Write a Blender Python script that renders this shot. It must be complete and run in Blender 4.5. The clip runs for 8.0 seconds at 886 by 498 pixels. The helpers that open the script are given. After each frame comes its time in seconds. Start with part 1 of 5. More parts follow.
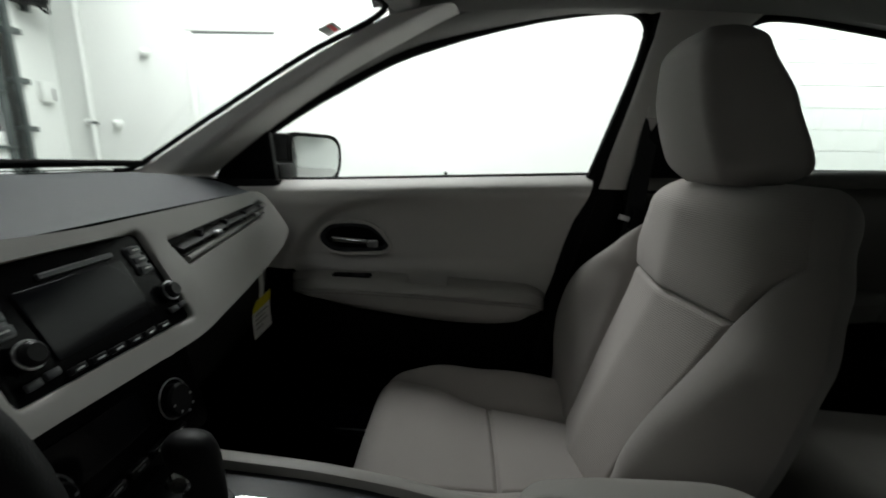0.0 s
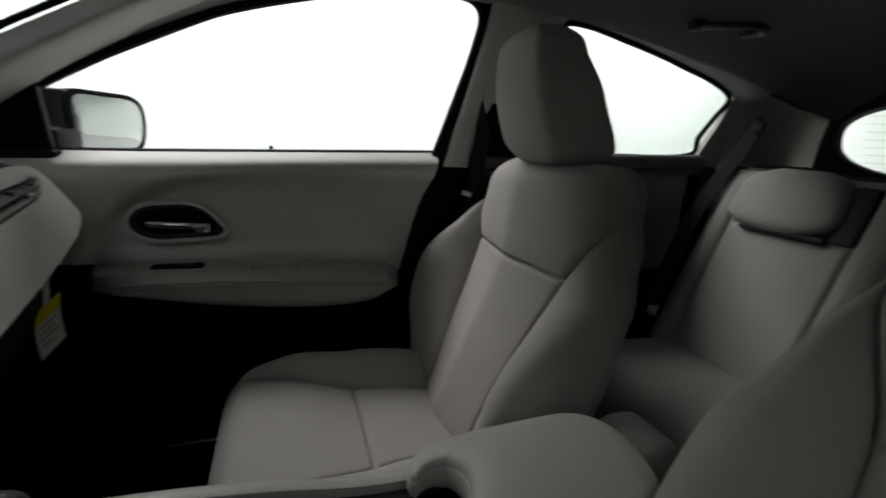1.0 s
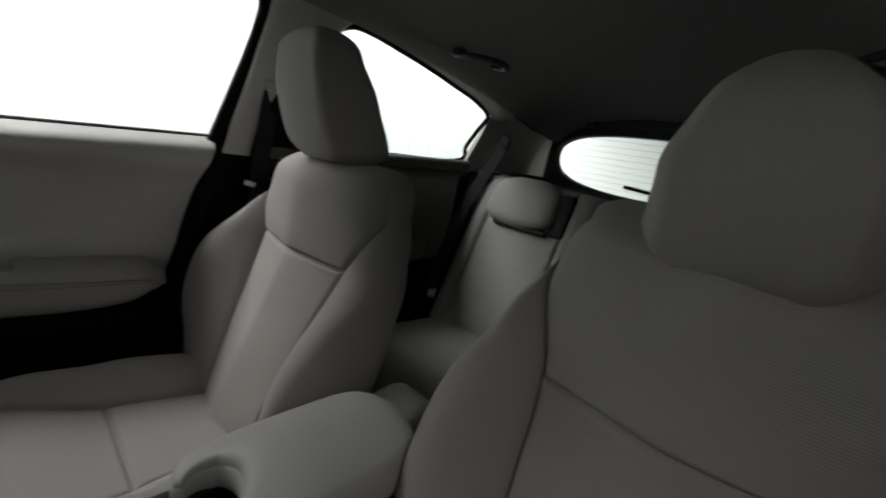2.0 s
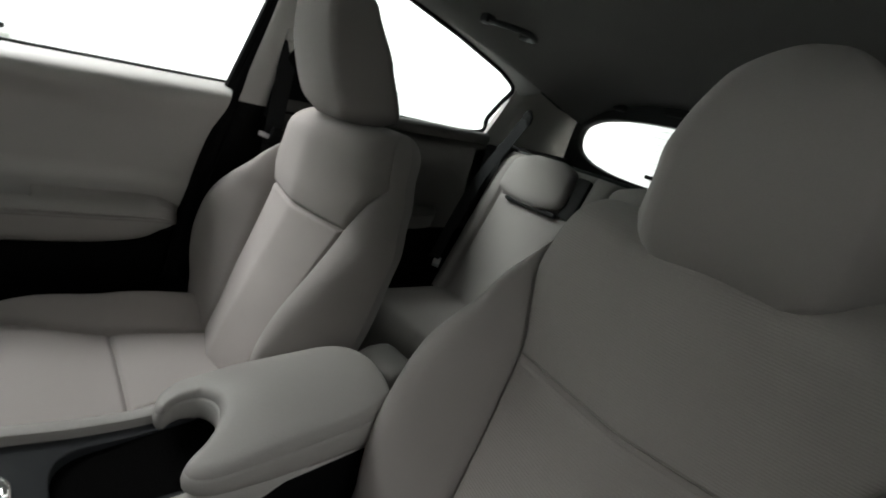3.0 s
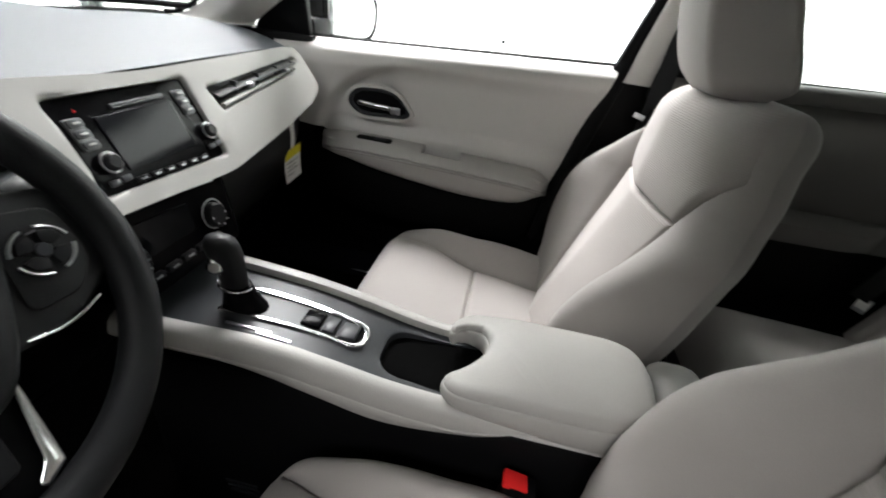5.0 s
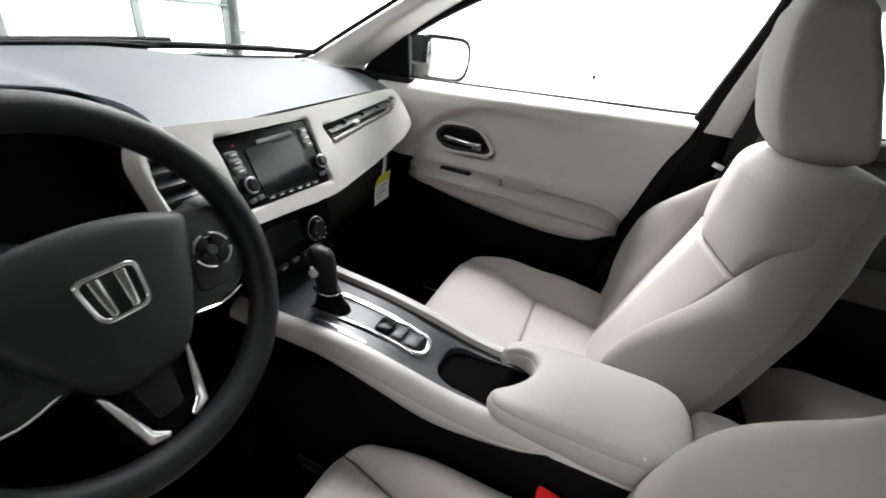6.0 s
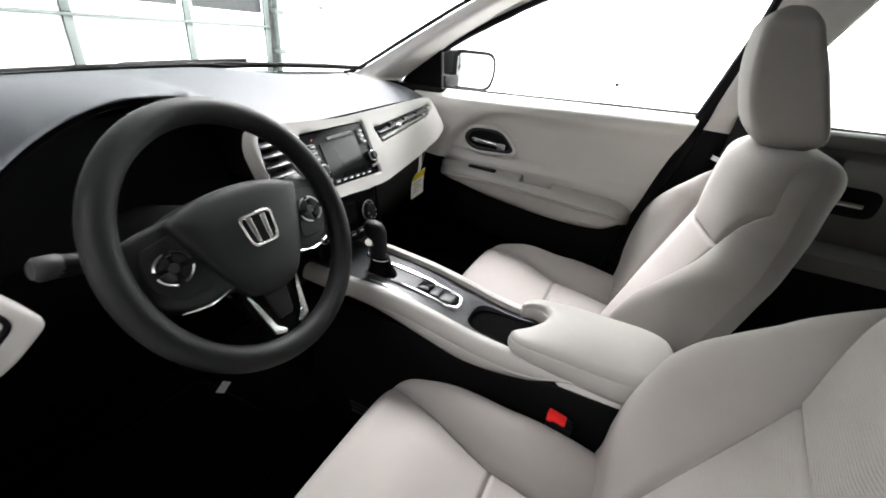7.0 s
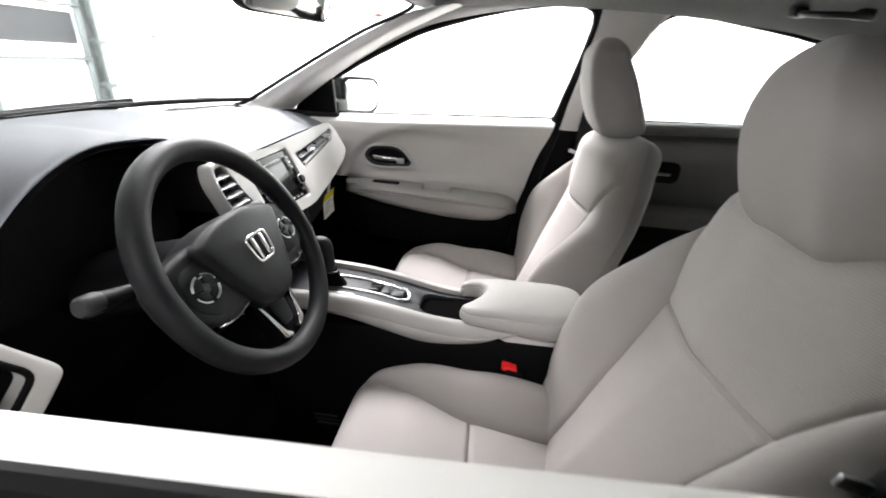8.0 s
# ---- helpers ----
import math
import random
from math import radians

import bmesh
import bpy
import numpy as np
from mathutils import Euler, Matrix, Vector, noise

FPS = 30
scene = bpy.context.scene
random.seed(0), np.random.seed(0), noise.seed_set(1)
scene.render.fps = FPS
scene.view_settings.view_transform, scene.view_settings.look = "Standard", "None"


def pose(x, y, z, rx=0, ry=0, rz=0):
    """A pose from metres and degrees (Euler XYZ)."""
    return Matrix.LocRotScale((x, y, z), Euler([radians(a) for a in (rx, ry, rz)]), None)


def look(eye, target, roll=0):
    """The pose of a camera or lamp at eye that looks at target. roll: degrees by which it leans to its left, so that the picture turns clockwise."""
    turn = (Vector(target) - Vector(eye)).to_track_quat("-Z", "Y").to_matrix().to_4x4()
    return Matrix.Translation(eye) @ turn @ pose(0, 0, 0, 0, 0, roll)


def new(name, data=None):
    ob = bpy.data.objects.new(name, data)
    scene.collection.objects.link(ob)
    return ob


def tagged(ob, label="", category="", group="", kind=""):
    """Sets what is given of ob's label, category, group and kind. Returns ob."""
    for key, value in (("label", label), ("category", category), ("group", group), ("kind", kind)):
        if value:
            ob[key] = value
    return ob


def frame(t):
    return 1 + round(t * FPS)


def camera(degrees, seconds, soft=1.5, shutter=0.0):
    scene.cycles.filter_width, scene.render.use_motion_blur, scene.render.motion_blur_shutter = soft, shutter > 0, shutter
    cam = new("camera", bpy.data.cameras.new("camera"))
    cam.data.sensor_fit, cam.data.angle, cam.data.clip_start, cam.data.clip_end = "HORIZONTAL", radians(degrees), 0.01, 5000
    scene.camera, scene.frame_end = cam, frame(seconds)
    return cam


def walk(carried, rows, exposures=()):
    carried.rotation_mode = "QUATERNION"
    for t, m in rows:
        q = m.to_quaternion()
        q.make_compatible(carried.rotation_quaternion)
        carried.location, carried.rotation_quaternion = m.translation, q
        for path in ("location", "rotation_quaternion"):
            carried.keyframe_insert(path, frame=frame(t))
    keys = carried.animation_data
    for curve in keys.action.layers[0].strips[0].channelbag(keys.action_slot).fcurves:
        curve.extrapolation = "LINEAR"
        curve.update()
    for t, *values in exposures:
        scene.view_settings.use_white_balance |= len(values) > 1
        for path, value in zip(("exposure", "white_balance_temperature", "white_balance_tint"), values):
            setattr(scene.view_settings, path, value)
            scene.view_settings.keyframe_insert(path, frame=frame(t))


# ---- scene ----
cam = camera(93.2, 8.0, soft=1.8, shutter=0.4)
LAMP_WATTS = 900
PATH = [
    (0, (-0.353, -0.205, 1.147), (1.594, -0.147, 0.694), 1.4),
    (0.5, (-0.317, -0.117, 1.148), (1.561, -0.511, 0.583), 3.3),
    (1, (-0.338, -0.155, 1.144), (1.456, -0.869, 0.622), 3.9),
    (1.5, (-0.367, -0.163, 1.162), (1.201, -1.294, 0.647), 5.8),
    (2, (-0.396, -0.161, 1.168), (0.884, -1.627, 0.708), 10.1),
    (2.2, (-0.403, -0.155, 1.17), (0.784, -1.702, 0.724), 11.0),
    (3.3, (-0.426, -0.2, 1.175), (0.923, -1.505, 0.485), 18.3),
    (3.5, (-0.425, -0.21, 1.178), (1.015, -1.392, 0.45), 17.7),
    (4, (-0.437, -0.239, 1.171), (1.203, -0.956, 0.279), 16.8),
    (4.5, (-0.445, -0.274, 1.17), (1.283, -0.561, 0.204), 12.7),
    (5, (-0.451, -0.312, 1.184), (1.264, -0.107, 0.176), 7.7),
    (5.2, (-0.454, -0.322, 1.193), (1.258, 0.003, 0.211), 6.7),
    (6.3, (-0.563, -0.349, 1.238), (1.092, 0.271, 0.303), 6.9),
    (6.5, (-0.6, -0.361, 1.237), (1.056, 0.291, 0.324), 5.7),
    (7, (-0.688, -0.4, 1.245), (0.948, 0.288, 0.323), 5.9),
    (7.5, (-0.771, -0.389, 1.251), (0.964, 0.101, 0.385), 5.1),
    (8, (-0.863, -0.311, 1.257), (0.96, -0.151, 0.449), 3.6),
]
EXPOSURES = [(0, -3.32, 6500, 6), (1.0, -3.2, 6500, 9), (1.5, -3.08, 6500, 9), (2.0, -2.96, 6500, 10), (3.5, -1.86, 6500, 10), (4.0, -1.45, 6500, 11), (4.5, -1.13, 6500, 12), (5.0, -0.97, 6500, 12), (6.5, -0.66, 6500, 13), (7.0, -0.55, 6500, 14), (8.0, -0.46, 6500, 16)]
walk(cam, [(t, look(eye, target, roll)) for t, eye, target, roll in PATH], EXPOSURES)

# ---- light ----
world = bpy.data.worlds.new("world")
scene.world = world
world.use_nodes = True
world.node_tree.nodes["Background"].inputs[0].default_value = (0.8, 0.9, 0.88, 1)
world.node_tree.nodes["Background"].inputs[1].default_value = 0.02


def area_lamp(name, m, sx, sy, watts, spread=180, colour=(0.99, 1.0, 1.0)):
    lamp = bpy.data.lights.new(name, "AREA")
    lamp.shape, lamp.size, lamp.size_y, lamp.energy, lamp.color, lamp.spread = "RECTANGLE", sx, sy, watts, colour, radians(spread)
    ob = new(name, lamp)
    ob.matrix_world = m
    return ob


# ---- materials ----
def material(name, colour, rough=0.5, metal=0.0, vary=0.08, grain=300.0, bump=0.05, stain=6.0, coat=0.0, ribs=0.0, sheen=0.0, depth=0.001, shine=0.5):
    """A surface with blotches at a large scale, grain at a small one, and relief."""
    m = bpy.data.materials.new(name)
    m.use_nodes = True
    nt = m.node_tree
    p = nt.nodes["Principled BSDF"]
    p.inputs["Roughness"].default_value = rough
    p.inputs["Metallic"].default_value = metal
    p.inputs["Coat Weight"].default_value = coat
    p.inputs["Specular IOR Level"].default_value = shine
    p.inputs["Sheen Weight"].default_value = sheen
    co = nt.nodes.new("ShaderNodeTexCoord")
    big, small = nt.nodes.new("ShaderNodeTexNoise"), nt.nodes.new("ShaderNodeTexNoise")
    big.inputs["Scale"].default_value, small.inputs["Scale"].default_value = stain, grain
    big.inputs["Detail"].default_value, small.inputs["Detail"].default_value = 4, 3
    for n in (big, small):
        nt.links.new(co.outputs["Object"], n.inputs["Vector"])
    mix = nt.nodes.new("ShaderNodeMix")
    mix.data_type = "FLOAT"
    mix.inputs[0].default_value = 0.4
    nt.links.new(big.outputs["Fac"], mix.inputs[2])
    nt.links.new(small.outputs["Fac"], mix.inputs[3])
    ramp = nt.nodes.new("ShaderNodeValToRGB")
    lo, hi = [tuple(c * f for c in colour) + (1,) for f in (1 - vary, 1 + vary)]
    ramp.color_ramp.elements[0].position, ramp.color_ramp.elements[1].position = 0.3, 0.7
    ramp.color_ramp.elements[0].color, ramp.color_ramp.elements[1].color = lo, hi
    nt.links.new(mix.outputs[0], ramp.inputs[0])
    nt.links.new(ramp.outputs[0], p.inputs["Base Color"])
    rr = nt.nodes.new("ShaderNodeMapRange")
    rr.inputs["To Min"].default_value, rr.inputs["To Max"].default_value = max(rough - 0.06, 0.01), min(rough + 0.06, 1)
    nt.links.new(big.outputs["Fac"], rr.inputs["Value"])
    nt.links.new(rr.outputs[0], p.inputs["Roughness"])
    if bump:
        b = nt.nodes.new("ShaderNodeBump")
        b.inputs["Strength"].default_value, b.inputs["Distance"].default_value = bump, depth
        height = small.outputs["Fac"]
        if ribs:
            w = nt.nodes.new("ShaderNodeTexWave")
            w.bands_direction = "Z"
            w.inputs["Scale"].default_value, w.inputs["Distortion"].default_value = ribs, 1.5
            w.inputs["Detail Scale"].default_value = 3
            nt.links.new(co.outputs["Object"], w.inputs["Vector"])
            add = nt.nodes.new("ShaderNodeMath")
            add.operation = "ADD"
            nt.links.new(w.outputs["Fac"], add.inputs[0])
            nt.links.new(height, add.inputs[1])
            height = add.outputs[0]
        nt.links.new(height, b.inputs["Height"])
        nt.links.new(b.outputs[0], p.inputs["Normal"])
    return m


def glass(name, tint=(1, 1, 1), rough=0.0):
    """A thin pane: clear, with a faint reflection."""
    m = bpy.data.materials.new(name)
    m.use_nodes = True
    nt = m.node_tree
    nt.nodes.remove(nt.nodes["Principled BSDF"])
    clear, shiny, mix = [nt.nodes.new(k) for k in ("ShaderNodeBsdfTransparent", "ShaderNodeBsdfGlossy", "ShaderNodeMixShader")]
    clear.inputs[0].default_value = tint + (1,)
    shiny.inputs["Roughness"].default_value = rough
    facing, power, scale = nt.nodes.new("ShaderNodeLayerWeight"), nt.nodes.new("ShaderNodeMath"), nt.nodes.new("ShaderNodeMath")
    facing.inputs["Blend"].default_value = 0.5
    power.operation, power.inputs[1].default_value = "POWER", 5.0
    scale.operation, scale.inputs[1].default_value, scale.inputs[2].default_value = "MULTIPLY_ADD", 0.5, 0.02
    nt.links.new(facing.outputs["Facing"], power.inputs[0])
    nt.links.new(power.outputs[0], scale.inputs[0])
    nt.links.new(scale.outputs[0], mix.inputs[0])
    nt.links.new(clear.outputs[0], mix.inputs[1])
    nt.links.new(shiny.outputs[0], mix.inputs[2])
    nt.links.new(mix.outputs[0], nt.nodes["Material Output"].inputs[0])
    return m


def glow(name, colour, strength):
    m = bpy.data.materials.new(name)
    m.use_nodes = True
    p = m.node_tree.nodes["Principled BSDF"]
    p.inputs["Base Color"].default_value = colour + (1,)
    p.inputs["Emission Color"].default_value = colour + (1,)
    p.inputs["Emission Strength"].default_value = strength
    return m


CLOTH = material("seat_cloth", (0.338, 0.314, 0.298), 0.9, vary=0.07, grain=900, bump=0.35, sheen=0.1)
WEAVE = material("ribbed_cloth", (0.330, 0.304, 0.287), 0.9, vary=0.09, grain=700, bump=0.36, ribs=95, sheen=0.1)
SIDE_CLOTH = material("side_cloth", (0.30, 0.285, 0.27), 0.85, vary=0.06, grain=900, bump=0.3, sheen=0.2)
CREAM = material("cream_soft_plastic", (0.62, 0.606, 0.582), 0.55, vary=0.03, grain=1200, bump=0.12)
FASCIA = material("fascia_soft_plastic", (0.35, 0.346, 0.327), 0.55, vary=0.03, grain=1200, bump=0.12)
LEATHER = material("cream_leatherette", (0.41, 0.399, 0.376), 0.5, vary=0.04, grain=500, bump=0.25)
DASH = material("dark_soft_plastic", (0.145, 0.156, 0.176), 0.5, vary=0.08, grain=900, bump=0.3)
BLACK = material("black_plastic", (0.0045, 0.0045, 0.005), 0.5, vary=0.1, grain=600, bump=0.15, shine=0.10)
CHARCOAL = material("charcoal_plastic", (0.03, 0.031, 0.031), 0.6, vary=0.08, grain=700, bump=0.2, shine=0.3)
GREY = material("graphite_plastic", (0.027, 0.029, 0.032), 0.34, vary=0.06, grain=900, bump=0.08, shine=0.22)
PLATE = material("grey_key_plastic", (0.075, 0.078, 0.082), 0.3, vary=0.05, bump=0.0, shine=0.35)
KEY = material("dark_key_plastic", (0.010, 0.010, 0.011), 0.35, vary=0.06, bump=0.0, shine=0.14)
GLOSS = material("gloss_black", (0.0035, 0.0035, 0.004), 0.16, vary=0.05, bump=0.0, shine=0.04)
CHROME = material("chrome", (0.8, 0.8, 0.8), 0.12, 1.0, vary=0.02, bump=0.0)
SATIN = material("satin_metal", (0.55, 0.56, 0.57), 0.3, 1.0, vary=0.03, bump=0.02)
RUBBER = material("black_rubber", (0.007, 0.007, 0.0075), 0.7, vary=0.1, grain=400, bump=0.1, shine=0.10)
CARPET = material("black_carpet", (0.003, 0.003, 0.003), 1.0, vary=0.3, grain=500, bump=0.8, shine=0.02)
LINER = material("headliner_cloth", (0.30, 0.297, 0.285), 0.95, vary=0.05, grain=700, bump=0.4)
PILLAR = material("pillar_plastic", (0.50, 0.49, 0.465), 0.6, vary=0.04, grain=900, bump=0.15)
ARMGREY = material("olive_armrest", (0.20, 0.196, 0.182), 0.6, vary=0.05, grain=600, bump=0.2)
DOORGREY = material("olive_grey_plastic", (0.11, 0.108, 0.10), 0.65, vary=0.06, grain=700, bump=0.2)
RIM = material("wheel_grip", (0.011, 0.0114, 0.0124), 0.5, vary=0.08, grain=700, bump=0.3, shine=0.2)
PADGREY = material("wheel_pad", (0.011, 0.0116, 0.0127), 0.44, vary=0.06, grain=900, bump=0.25, shine=0.25)
BELT = material("belt_webbing", (0.008, 0.009, 0.010), 0.8, vary=0.1, grain=900, bump=0.4)
RED = material("red_plastic", (0.85, 0.02, 0.02), 0.35, vary=0.05, bump=0.0)
PAINT = material("dark_car_paint", (0.008, 0.008, 0.014), 0.3, vary=0.05, bump=0.0, coat=0.2, shine=0.3)
SCREEN = material("display_glass", (0.007, 0.0075, 0.009), 0.12, vary=0.05, bump=0.0, shine=0.10)
YELLOW = material("yellow_card", (0.75, 0.65, 0.02), 0.6, vary=0.04, bump=0.05)
CARD = material("white_card", (0.8, 0.8, 0.78), 0.6, vary=0.04, bump=0.05)
WALL = material("white_painted_wall", (0.80, 0.83, 0.80), 0.6, vary=0.04, grain=60, bump=0.2, stain=1.5)
BLOCKGREY = material("grey_painted_wall", (0.30, 0.31, 0.30), 0.7, vary=0.06, grain=60, bump=0.2, stain=1.5)
# For the unseen west wall: dark so that little light bounces back.
UNSEEN_WALL = material("darkened_unseen_wall", (0.10, 0.10, 0.10), 0.7, vary=0.06, grain=60, bump=0.2, stain=1.5)
STEEL = material("galvanised_steel", (0.075, 0.09, 0.086), 0.6, 0.0, vary=0.12, grain=90, bump=0.05)
DOORSKIN = material("white_door_skin", (0.78, 0.82, 0.80), 0.45, vary=0.03, grain=80, bump=0.08)
CONCRETE = material("concrete", (0.30, 0.30, 0.29), 0.8, vary=0.15, grain=120, bump=0.3, stain=2)
MIRROR = material("mirror_glass", (0.85, 0.87, 0.87), 0.02, 1.0, vary=0.0, bump=0.0)
TINTED = glass("privacy_glass", (0.82, 0.87, 0.85))
GLASS = glass("car_glass", (0.97, 0.985, 0.98))
DARKGLASS = glass("tinted_glass", (0.96, 0.985, 0.98))
PANEGREY = material("grey_pane", (0.010, 0.0115, 0.012), 0.4, vary=0.05, bump=0.0)


# ---- building helpers ----
def thing(name, label, category, at=(0, 0, 0), group="", kind=""):
    ob = new(name)
    ob.empty_display_size = 0.05
    ob.location = at
    return tagged(ob, label, category, group, kind)


def finish(bm, name, mat, angle=42):
    me = bpy.data.meshes.new(name)
    bmesh.ops.recalc_face_normals(bm, faces=bm.faces[:])
    bm.to_mesh(me)
    bm.free()
    me.shade_smooth()
    me.set_sharp_from_angle(angle=radians(angle))
    me.materials.append(mat)
    return me


def part(name, bm, mat, parent=None, label="", angle=42):
    """One mesh object under a thing or a part; the bmesh is given in world metres."""
    ob = new(name, finish(bm, name, mat, angle))
    if parent:
        ob.parent = parent
        bpy.context.view_layer.update()
        ob.matrix_parent_inverse = parent.matrix_world.inverted()
    if label:
        tagged(ob, label)
    return ob


def structure(name, bm, mat, label, category):
    return tagged(part(name, bm, mat), label, category, kind="structure")


def loft(rings, closed=True, caps=True):
    """Skin over rings of points of equal number."""
    bm = bmesh.new()
    vs = [[bm.verts.new(p) for p in r] for r in rings]
    n = len(vs[0])
    for a, b in zip(vs, vs[1:]):
        for i in range(n if closed else n - 1):
            j = (i + 1) % n
            bm.faces.new((a[i], a[j], b[j], b[i]))
    if caps and closed:
        bm.faces.new(vs[0][::-1])
        bm.faces.new(vs[-1])
    return bm


def sheet(f, us, vs, thick=0.0):
    """A grid of points f(u, v), with a thickness along its normals."""
    bm = bmesh.new()
    g = [[bm.verts.new(f(u, v)) for u in us] for v in vs]
    for a, b in zip(g, g[1:]):
        for i in range(len(us) - 1):
            bm.faces.new((a[i], a[i + 1], b[i + 1], b[i]))
    if thick:
        bmesh.ops.solidify(bm, geom=bm.faces[:], thickness=thick)
    return bm


def box(cx, cy, cz, sx, sy, sz, r=0.004, m=None, seg=2):
    """A box with rounded edges: centre, full sizes, edge radius, and a turn."""
    bm = bmesh.new()
    bmesh.ops.create_cube(bm, size=1.0, matrix=Matrix.Diagonal((sx, sy, sz, 1)))
    if r:
        bmesh.ops.bevel(bm, geom=bm.edges[:], offset=min(r, 0.49 * min(sx, sy, sz)), segments=seg, affect="EDGES", profile=0.5)
    t = Matrix.Translation((cx, cy, cz))
    bmesh.ops.transform(bm, matrix=t @ m if m else t, verts=bm.verts)
    return bm


def smooth_path(pts, n, closed=False):
    """n points along a Catmull-Rom curve through pts."""
    pts = [Vector(p) for p in pts]
    k, out = len(pts), []
    last = k if closed else k - 1
    for i in range(n):
        s = i * last / (n if closed else n - 1)
        a = min(int(s), last - 1)
        f = s - a
        q = [pts[(a + d) % k] if closed else pts[min(max(a + d, 0), k - 1)] for d in (-1, 0, 1, 2)]
        out.append(0.5 * ((2 * q[1]) + (q[2] - q[0]) * f + (2 * q[0] - 5 * q[1] + 4 * q[2] - q[3]) * f * f + (3 * q[1] - q[0] - 3 * q[2] + q[3]) * f ** 3))
    return out


def tube(pts, r, seg=10, closed=False, flat=1.0, side=(0, 0, 1)):
    """A round or flattened rod along points; r may be a list. flat scales it across side."""
    pts = [Vector(p) for p in pts]
    rings, n = [], len(pts)
    for i, p in enumerate(pts):
        a, b = (pts[i - 1], pts[(i + 1) % n]) if closed else (pts[max(i - 1, 0)], pts[min(i + 1, n - 1)])
        d = (b - a).normalized()
        x = d.cross(Vector(side))
        x = x.normalized() if x.length > 1e-5 else Vector((1, 0, 0))
        y = x.cross(d)
        rr = r[i] if isinstance(r, (list, tuple)) else r
        rings.append([p + x * math.cos(t) * rr + y * math.sin(t) * rr * flat for t in [2 * math.pi * k / seg for k in range(seg)]])
    if closed:
        rings.append(rings[0])
        bm = loft(rings, caps=False)
        bmesh.ops.remove_doubles(bm, verts=bm.verts[:], dist=1e-6)
        return bm
    return loft(rings)


def band(pts, width, thick, across):
    """A flat strip along points, lying across a direction (or one for each point)."""
    pts = [Vector(p) for p in pts]
    rings = []
    for i, p in enumerate(pts):
        d = (pts[min(i + 1, len(pts) - 1)] - pts[max(i - 1, 0)]).normalized()
        c = Vector(across[i] if isinstance(across, list) else across).normalized()
        nrm = c.cross(d).normalized()
        w = width[i] if isinstance(width, list) else width
        rings.append([p + c * (w / 2 * s) + nrm * (thick / 2 * q) for s, q in ((-1, -1), (1, -1), (1, 1), (-1, 1))])
    return loft(rings)


def disc(centre, axis, r, depth, seg=28, bevel=0.001, dish=0.0):
    """A turned round: its front face looks along axis."""
    c, a = Vector(centre), Vector(axis).normalized()
    x = a.orthogonal().normalized()
    y = a.cross(x)
    prof = [(r, -depth), (r, -bevel), (r - bevel, 0), (r * 0.6, -dish)]
    return loft([[c + a * h + (x * math.cos(t) + y * math.sin(t)) * q for t in [2 * math.pi * k / seg for k in range(seg)]] for q, h in prof])


def rounded(pts, r, n=4):
    """A 2D outline with its corners rounded; r may be one radius for each corner."""
    out, k = [], len(pts)
    for i in range(k):
        p, a, b = Vector(pts[i]), Vector(pts[i - 1]), Vector(pts[(i + 1) % k])
        rr = r[i] if isinstance(r, (list, tuple)) else r
        da, db = (a - p), (b - p)
        s, e = p + da.normalized() * min(rr, da.length * 0.48), p + db.normalized() * min(rr, db.length * 0.48)
        for j in range(n + 1):
            f = j / n
            out.append(tuple((1 - f) ** 2 * s + 2 * f * (1 - f) * p + f * f * e))
    return out


def plate(outline, holes, place, depth, bevel=0.003, cut=0.0):
    """A plate of a 2D outline with holes through it; place(a, b, h) gives the world point at height h over its face."""
    bm = bmesh.new()
    loops = [outline] + list(holes)
    edges = []
    for lp in loops:
        if cut:
            fine = []
            for p, q in zip(lp, lp[1:] + lp[:1]):
                m = max(1, int(math.dist(p, q) / cut))
                fine += [(p[0] + (q[0] - p[0]) * i / m, p[1] + (q[1] - p[1]) * i / m) for i in range(m)]
            lp = fine
        vs = [bm.verts.new((p[0], p[1], 0)) for p in lp]
        edges += [bm.edges.new((vs[i], vs[(i + 1) % len(vs)])) for i in range(len(vs))]
    fill = bmesh.ops.triangle_fill(bm, use_beauty=True, use_dissolve=False, edges=edges, normal=(0, 0, 1))
    faces = [g for g in fill["geom"] if isinstance(g, bmesh.types.BMFace)]
    for f in faces:
        if f.normal.z < 0:
            f.normal_flip()
    rim = [e for e in bm.edges if len(e.link_faces) == 1]
    got = bmesh.ops.extrude_edge_only(bm, edges=rim)
    low = [g for g in got["geom"] if isinstance(g, bmesh.types.BMVert)]
    for v in low:
        v.co.z = -depth
    if bevel:
        bmesh.ops.bevel(bm, geom=rim, offset=bevel, segments=3, affect="EDGES", profile=0.5)
    for v in bm.verts:
        v.co = Vector(place(v.co.x, v.co.y, v.co.z))
    return bm


def ramp(x, rows):
    """Straight-line reading of a table of (x, value), eased."""
    if x <= rows[0][0]:
        return rows[0][1]
    for (a, p), (b, q) in zip(rows, rows[1:]):
        if x <= b:
            f = (x - a) / (b - a)
            return p + (q - p) * f
    return rows[-1][1]


def ease(x, rows):
    if x <= rows[0][0]:
        return rows[0][1]
    for (a, p), (b, q) in zip(rows, rows[1:]):
        if x <= b:
            f = (x - a) / (b - a)
            f = f * f * (3 - 2 * f)
            return p + (q - p) * f
    return rows[-1][1]


